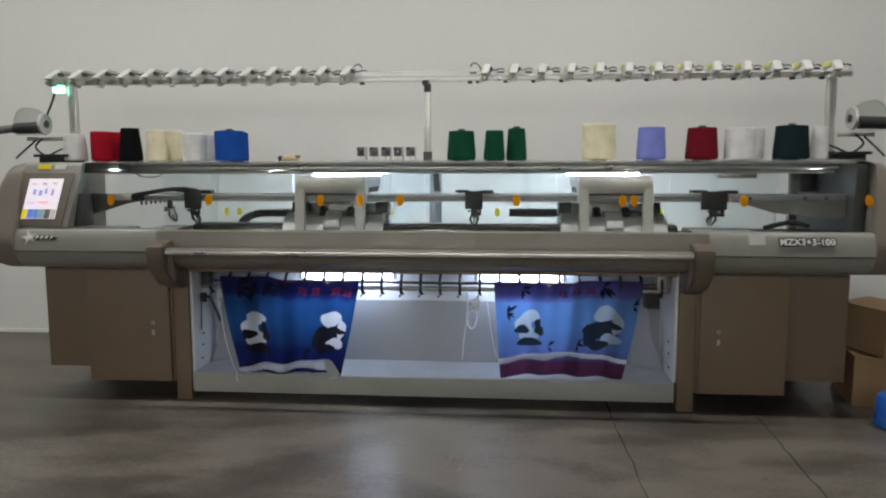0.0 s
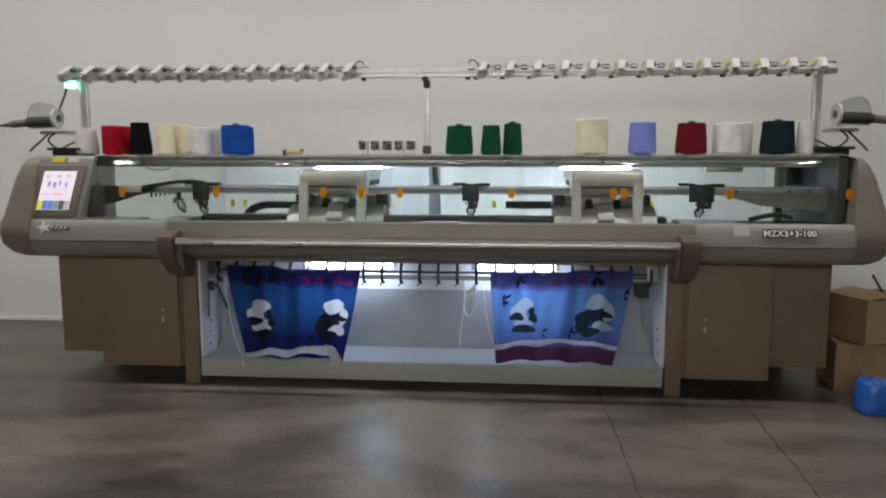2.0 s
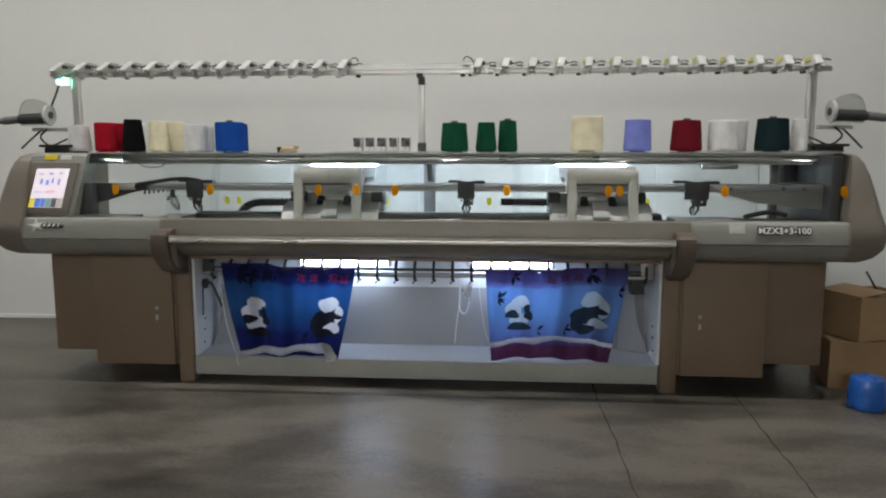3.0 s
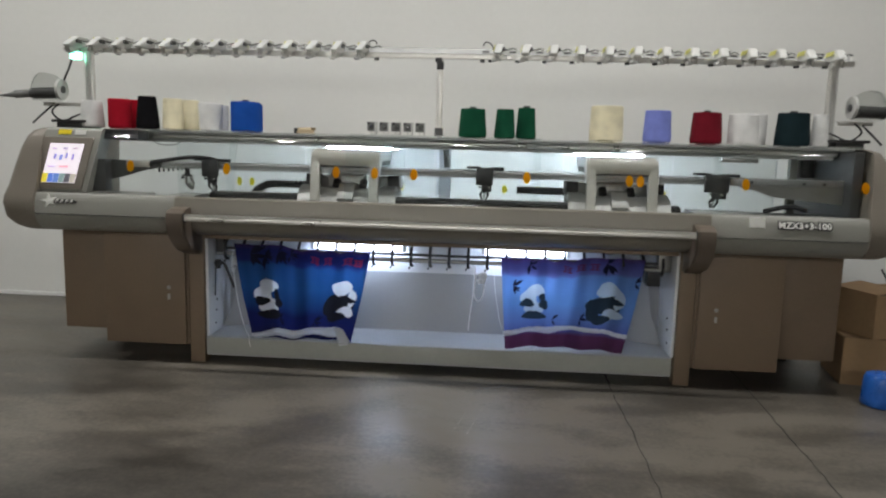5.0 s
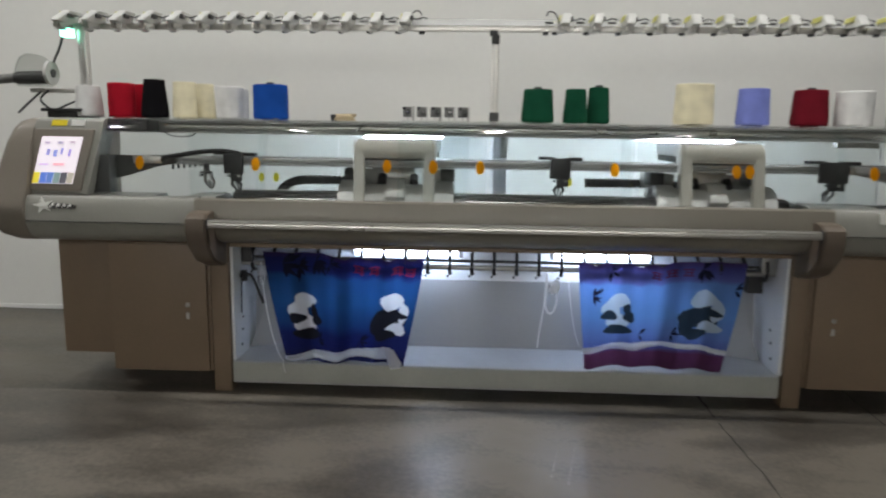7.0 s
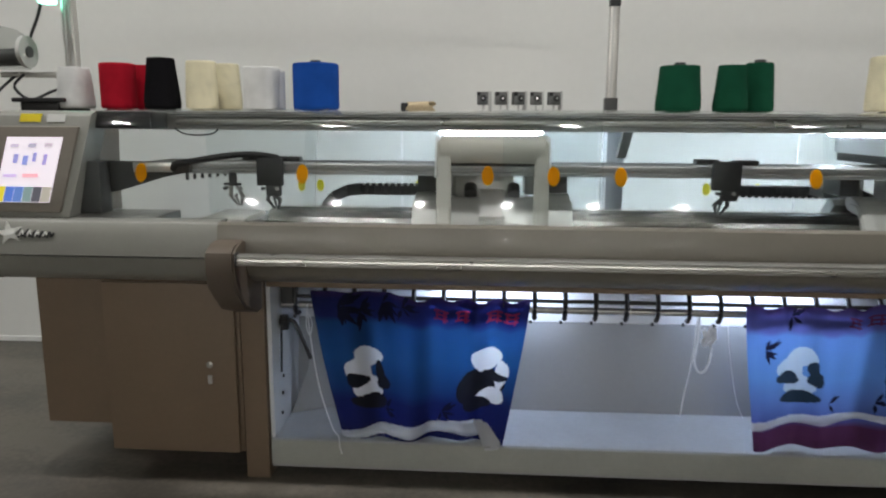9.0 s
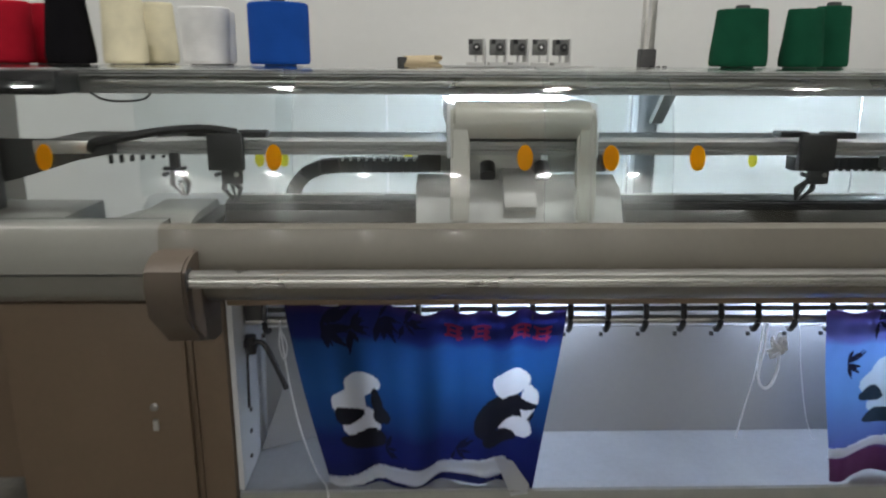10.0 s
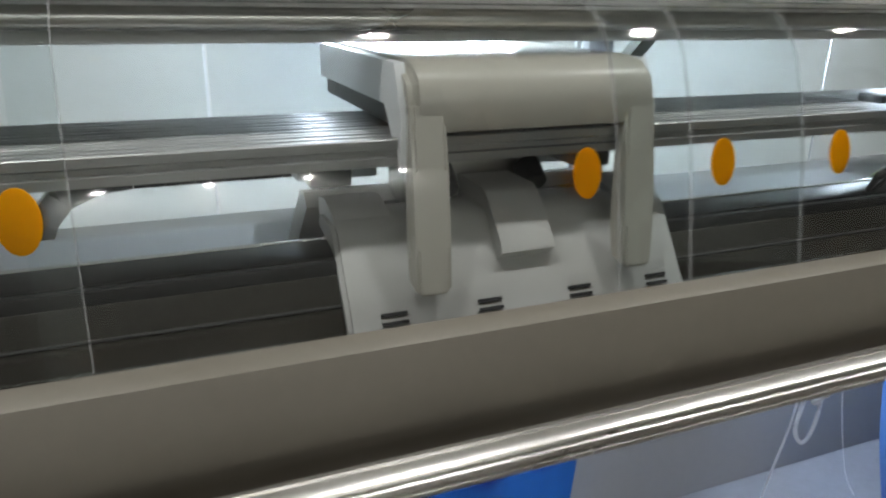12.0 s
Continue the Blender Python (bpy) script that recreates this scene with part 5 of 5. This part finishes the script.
part("strand", rope(B(), [(-1.150, 0.32, 0.60), (-1.142, 0.31, 0.52), (-1.125, 0.30, 0.40), (-1.10, 0.29, 0.28), (-1.06, 0.27, 0.17), (-1.03, 0.235, 0.15), (-1.02, 0.205, 0.13), (-1.012, 0.205, 0.10)], 0.0028), M_THREAD, thr2)
part("strand", rope(B(), [(-1.150, 0.33, 0.60), (-1.155, 0.32, 0.53), (-1.142, 0.315, 0.49), (-1.134, 0.32, 0.53), (-1.148, 0.325, 0.57)], 0.002), M_THREAD, thr2)


# ---- yarn cones on the shelf ----
def yarn_cone(colour, label, x, y, rb, rt, h, z=1.262, core=M_DARK, tipped=True):
    c = thing("yarn_cone", label, "yarn cone", (x, y, z), "yarn cones on the machine")
    part("cone_base", lathe(B(), [(0.042, 0.0), (0.046, 0.004), (0.044, 0.016), (0.03, 0.02)], 24), core, c, "dark cone base")
    body = [(rb * 0.50, 0.012), (rb * 0.92, 0.0125), (rb * 0.975, 0.016), (rb * 0.995, 0.023), (rb, 0.034)]
    n = 7
    for k in range(1, n):
        t = k / n
        body.append((rb + (rt - rb) * t + 0.0004 * math.sin(5 * t + x * 7), 0.034 + (h - 0.044) * t))
    body += [(rt, h - 0.008), (rt * 0.985, h - 0.003), (rt * 0.93, h), (rt * 0.35, h + 0.001)]
    part("yarn_body", lathe(B(), body, 44), colour, c)
    if tipped:
        part("cone_tip", lathe(B(), [(0.022, h - 0.01), (0.020, h + 0.010), (0.016, h + 0.012), (0.013, h + 0.004)], 20), core, c)
    return c


Y_WHITE = yarn("white_yarn", (0.70, 0.70, 0.69))
Y_RED = yarn("red_yarn", (0.40, 0.010, 0.024))
Y_BLACK = yarn("black_yarn", (0.006, 0.0055, 0.007))
Y_CREAM = yarn("cream_yarn", (0.76, 0.70, 0.50))
Y_BLUE = yarn("blue_yarn", (0.012, 0.072, 0.34))
Y_GREEN = yarn("green_yarn", (0.008, 0.066, 0.034))
Y_LILAC = yarn("lilac_yarn", (0.20, 0.24, 0.62))
Y_WINE = yarn("wine_red_yarn", (0.14, 0.008, 0.016))
Y_TEAL = yarn("dark_teal_yarn", (0.010, 0.021, 0.025))
for colour, label, x, y, rb, rt, h, tipped in (
    (Y_WHITE, "white yarn cone, partly used", -2.10, 0.62, 0.068, 0.056, 0.165, False),
    (Y_RED, "bright red yarn cone", -1.920, 0.60, 0.064, 0.064, 0.178, False),
    (Y_RED, "bright red yarn cone behind another", -1.87, 0.74, 0.058, 0.056, 0.180, False),
    (Y_BLACK, "black tapered yarn cone", -1.742, 0.58, 0.066, 0.050, 0.196, False),
    (Y_CREAM, "tapered cream yarn cone", -1.598, 0.60, 0.060, 0.054, 0.186, False),
    (Y_CREAM, "cream yarn cone behind another", -1.555, 0.74, 0.058, 0.050, 0.186, False),
    (Y_WHITE, "full white yarn cone", -1.372, 0.60, 0.064, 0.070, 0.165, False),
    (Y_WHITE, "white yarn cone behind another", -1.385, 0.76, 0.056, 0.056, 0.165, False),
    (Y_BLUE, "royal blue yarn cone", -1.166, 0.603, 0.085, 0.084, 0.178, True),
    (Y_BLUE, "royal blue yarn cone behind another", -1.203, 0.79, 0.076, 0.073, 0.178, True),
    (Y_GREEN, "dark green yarn cone", 0.153, 0.605, 0.080, 0.070, 0.170, True),
    (Y_GREEN, "slim dark green yarn cone", 0.335, 0.60, 0.060, 0.048, 0.172, False),
    (Y_GREEN, "slim dark green yarn cone with an open top", 0.458, 0.68, 0.058, 0.048, 0.186, True),
    (Y_CREAM, "large cream yarn cone with rounded edges", 0.902, 0.60, 0.093, 0.088, 0.202, False),
    (Y_LILAC, "lilac blue yarn cone", 1.183, 0.60, 0.077, 0.070, 0.184, False),
    (Y_WINE, "wine red yarn cone", 1.450, 0.60, 0.086, 0.075, 0.180, True),
    (Y_WHITE, "broad white yarn cone", 1.650, 0.60, 0.080, 0.078, 0.176, False),
    (Y_WHITE, "white yarn cone behind another", 1.76, 0.77, 0.072, 0.074, 0.188, False),
    (Y_TEAL, "dark teal yarn cone", 1.915, 0.60, 0.091, 0.081, 0.188, True),
    (Y_WHITE, "slim white yarn cone", 2.07, 0.62, 0.048, 0.040, 0.185, False),
):
    yarn_cone(colour, label, x, y, rb, rt, h, tipped=tipped)

# paper tube on the shelf
tb = thing("paper_tube", "short torn paper yarn tube lying on the shelf", "tube", (-0.765, 0.42, 1.262))
bm = B()
n = 20
for ra, rb_, xa, xb in ((0.017, 0.019, -0.040, 0.045),):
    rings = []
    for r, x in ((ra, xa), (rb_, xb), (rb_ - 0.003, xb), (ra - 0.003, xa)):
        rings.append([bm.verts.new((x + (0.012 * math.sin(a * 2) if x > 0 else 0.004 * math.sin(a * 3)), r * math.cos(a), 0.020 + r * math.sin(a))) for a in (2 * math.pi * k / n for k in range(n))])
    for p, q in zip(rings, rings[1:] + rings[:1]):
        for k in range(n):
            bm.faces.new((p[k], p[(k + 1) % n], q[(k + 1) % n], q[k]))
part("tube_wall", bm, M_CARDTUBE, tb)
bm = B()
box(bm, -0.062, -0.030, -0.012, 0.012, 0.004, 0.034, 0.004)
part("tube_end", bm, M_BLACK, tb, "black plastic tube end")
part("paper_scrap", box(B(), -0.01, 0.065, -0.02, 0.015, 0.001, 0.006, 0.001), M_PAPER, tb)

# rear shelf with five sensor units
rs = thing("rear_shelf", "narrow pale wall shelf behind the machine", "shelf", (0, 0, 0))
part("board", box(B(), -0.68, -0.10, 1.30, WALL_Y - 0.002, 1.262, 1.270, 0.002), M_PALE, rs)


def sensor_unit(x):
    u = thing("sensor_unit", "small grey square sensor unit on a clear holder", "sensor", (x, 1.345, 1.270), "row of sensor units")
    bm = B()
    box(bm, -0.028, 0.028, -0.012, 0.020, 0.038, 0.098, 0.006)
    part("case", bm, M_SENSOR, u)
    part("dial", tube(B(), (0.006, -0.012, 0.068), (0.006, -0.017, 0.068), 0.015, seg=16), M_DARK, u, "dark round dial")
    part("pin", tube(B(), (0.006, -0.016, 0.068), (0.006, -0.024, 0.068), 0.005, seg=10), M_SILVER, u)
    h = part("holder", box(B(), 0.029, 0.036, -0.02, 0.02, 0.0, 0.10, 0.001), M_PALE, u, "pale holder plate")
    part("holder_foot", box(B(), -0.034, 0.036, -0.022, 0.022, 0.0, 0.012, 0.002), M_PALE, u)
    part("case_corner", box(B(), -0.027, -0.010, -0.0135, -0.0115, 0.080, 0.097), M_BLACK, u, "", 0)
    part("holder_stem", box(B(), -0.004, 0.004, -0.004, 0.004, 0.010, 0.040), M_PALE, u)
    return u


for k in range(5):
    u = sensor_unit(-0.555 + k * 0.082)
    u.rotation_euler = (0, 0, radians((-14, 8, 22, -6, 16)[k]))


# ---- beside the machine ----
def carton(name, label, at, sx, sy, sz, turn, flaps):
    c = thing(name, label, "box", at)
    c.rotation_euler = (0, 0, radians(turn))
    t = 0.005
    bm = B()
    box(bm, -sx / 2, sx / 2, -sy / 2, sy / 2, 0, t)
    box(bm, -sx / 2, sx / 2, -sy / 2, -sy / 2 + t, t, sz)
    box(bm, -sx / 2, sx / 2, sy / 2 - t, sy / 2, t, sz)
    box(bm, -sx / 2, -sx / 2 + t, -sy / 2 + t, sy / 2 - t, t, sz)
    box(bm, sx / 2 - t, sx / 2, -sy / 2 + t, sy / 2 - t, t, sz)
    part("carton_body", bm, M_CARD, c)
    for side, ang in flaps:
        bm = B()
        L_ = (sy if side in "ns" else sx) * 0.46
        W_ = (sx if side in "ns" else sy) * 0.98
        box(bm, -W_ / 2, W_ / 2, 0, L_, 0, t)
        m = {"s": pose(0, -sy / 2, sz, 0, 0, 0), "n": pose(0, sy / 2, sz, 0, 0, 180), "w": pose(-sx / 2, 0, sz, 0, 0, -90), "e": pose(sx / 2, 0, sz, 0, 0, 90)}[side]
        bm.transform(m @ pose(0, 0, 0, ang, 0, 0))
        part("flap", bm, M_CARD, c)
    return c


carton("cardboard_box", "closed brown cardboard box on the floor", (2.432, 0.516, 0.0), 0.42, 0.35, 0.255, -8, (("s", 1), ("n", 1)))
carton("cardboard_box", "open brown cardboard box on another box", (2.447, 0.515, 0.268), 0.38, 0.30, 0.235, 18.6, (("w", 7), ("n", 248)))
st = thing("dark_rod", "dark thin rod sticking out of the open box", "rod", (0, 0, 0))
part("rod", tube(B(), (2.445, 0.55, 0.61), (2.56, 0.55, 0.42), 0.006, seg=8), M_DARK, st)
bag = thing("dark_bag", "crumpled dark plastic bag in the open box", "bag", (2.49, 0.54, 0.405))
bm = B()
bmesh.ops.create_icosphere(bm, subdivisions=3, radius=0.115)
for v in bm.verts:
    v.co *= 1 + 0.28 * noise.noise(v.co * 22)
    v.co.z *= 0.7
part("bag_body", bm, M_BLACK, bag, "", 30)

bsp = thing("wrapped_yarn_pack", "bright blue film-wrapped yarn cone on the floor", "yarn pack", (2.243, 0.05, 0.0))
bm = B()
prof = [(0.06, 0.0), (0.080, 0.004), (0.086, 0.014), (0.085, 0.05), (0.083, 0.10), (0.079, 0.142), (0.072, 0.158), (0.055, 0.164), (0.025, 0.160)]
lathe(bm, prof, 36)
for v in bm.verts:
    a = math.atan2(v.co.y, v.co.x)
    k = 1 + 0.025 * math.sin(5 * a) + 0.05 * noise.noise(v.co * 18)
    v.co.x *= k
    v.co.y *= k
part("wrapped_body", bm, M_BLUEWRAP, bsp)
part("wrap_knot", lathe(B(), [(0.03, 0.159), (0.022, 0.165), (0.012, 0.170), (0.004, 0.171)], 12), M_BLUEWRAP, bsp)
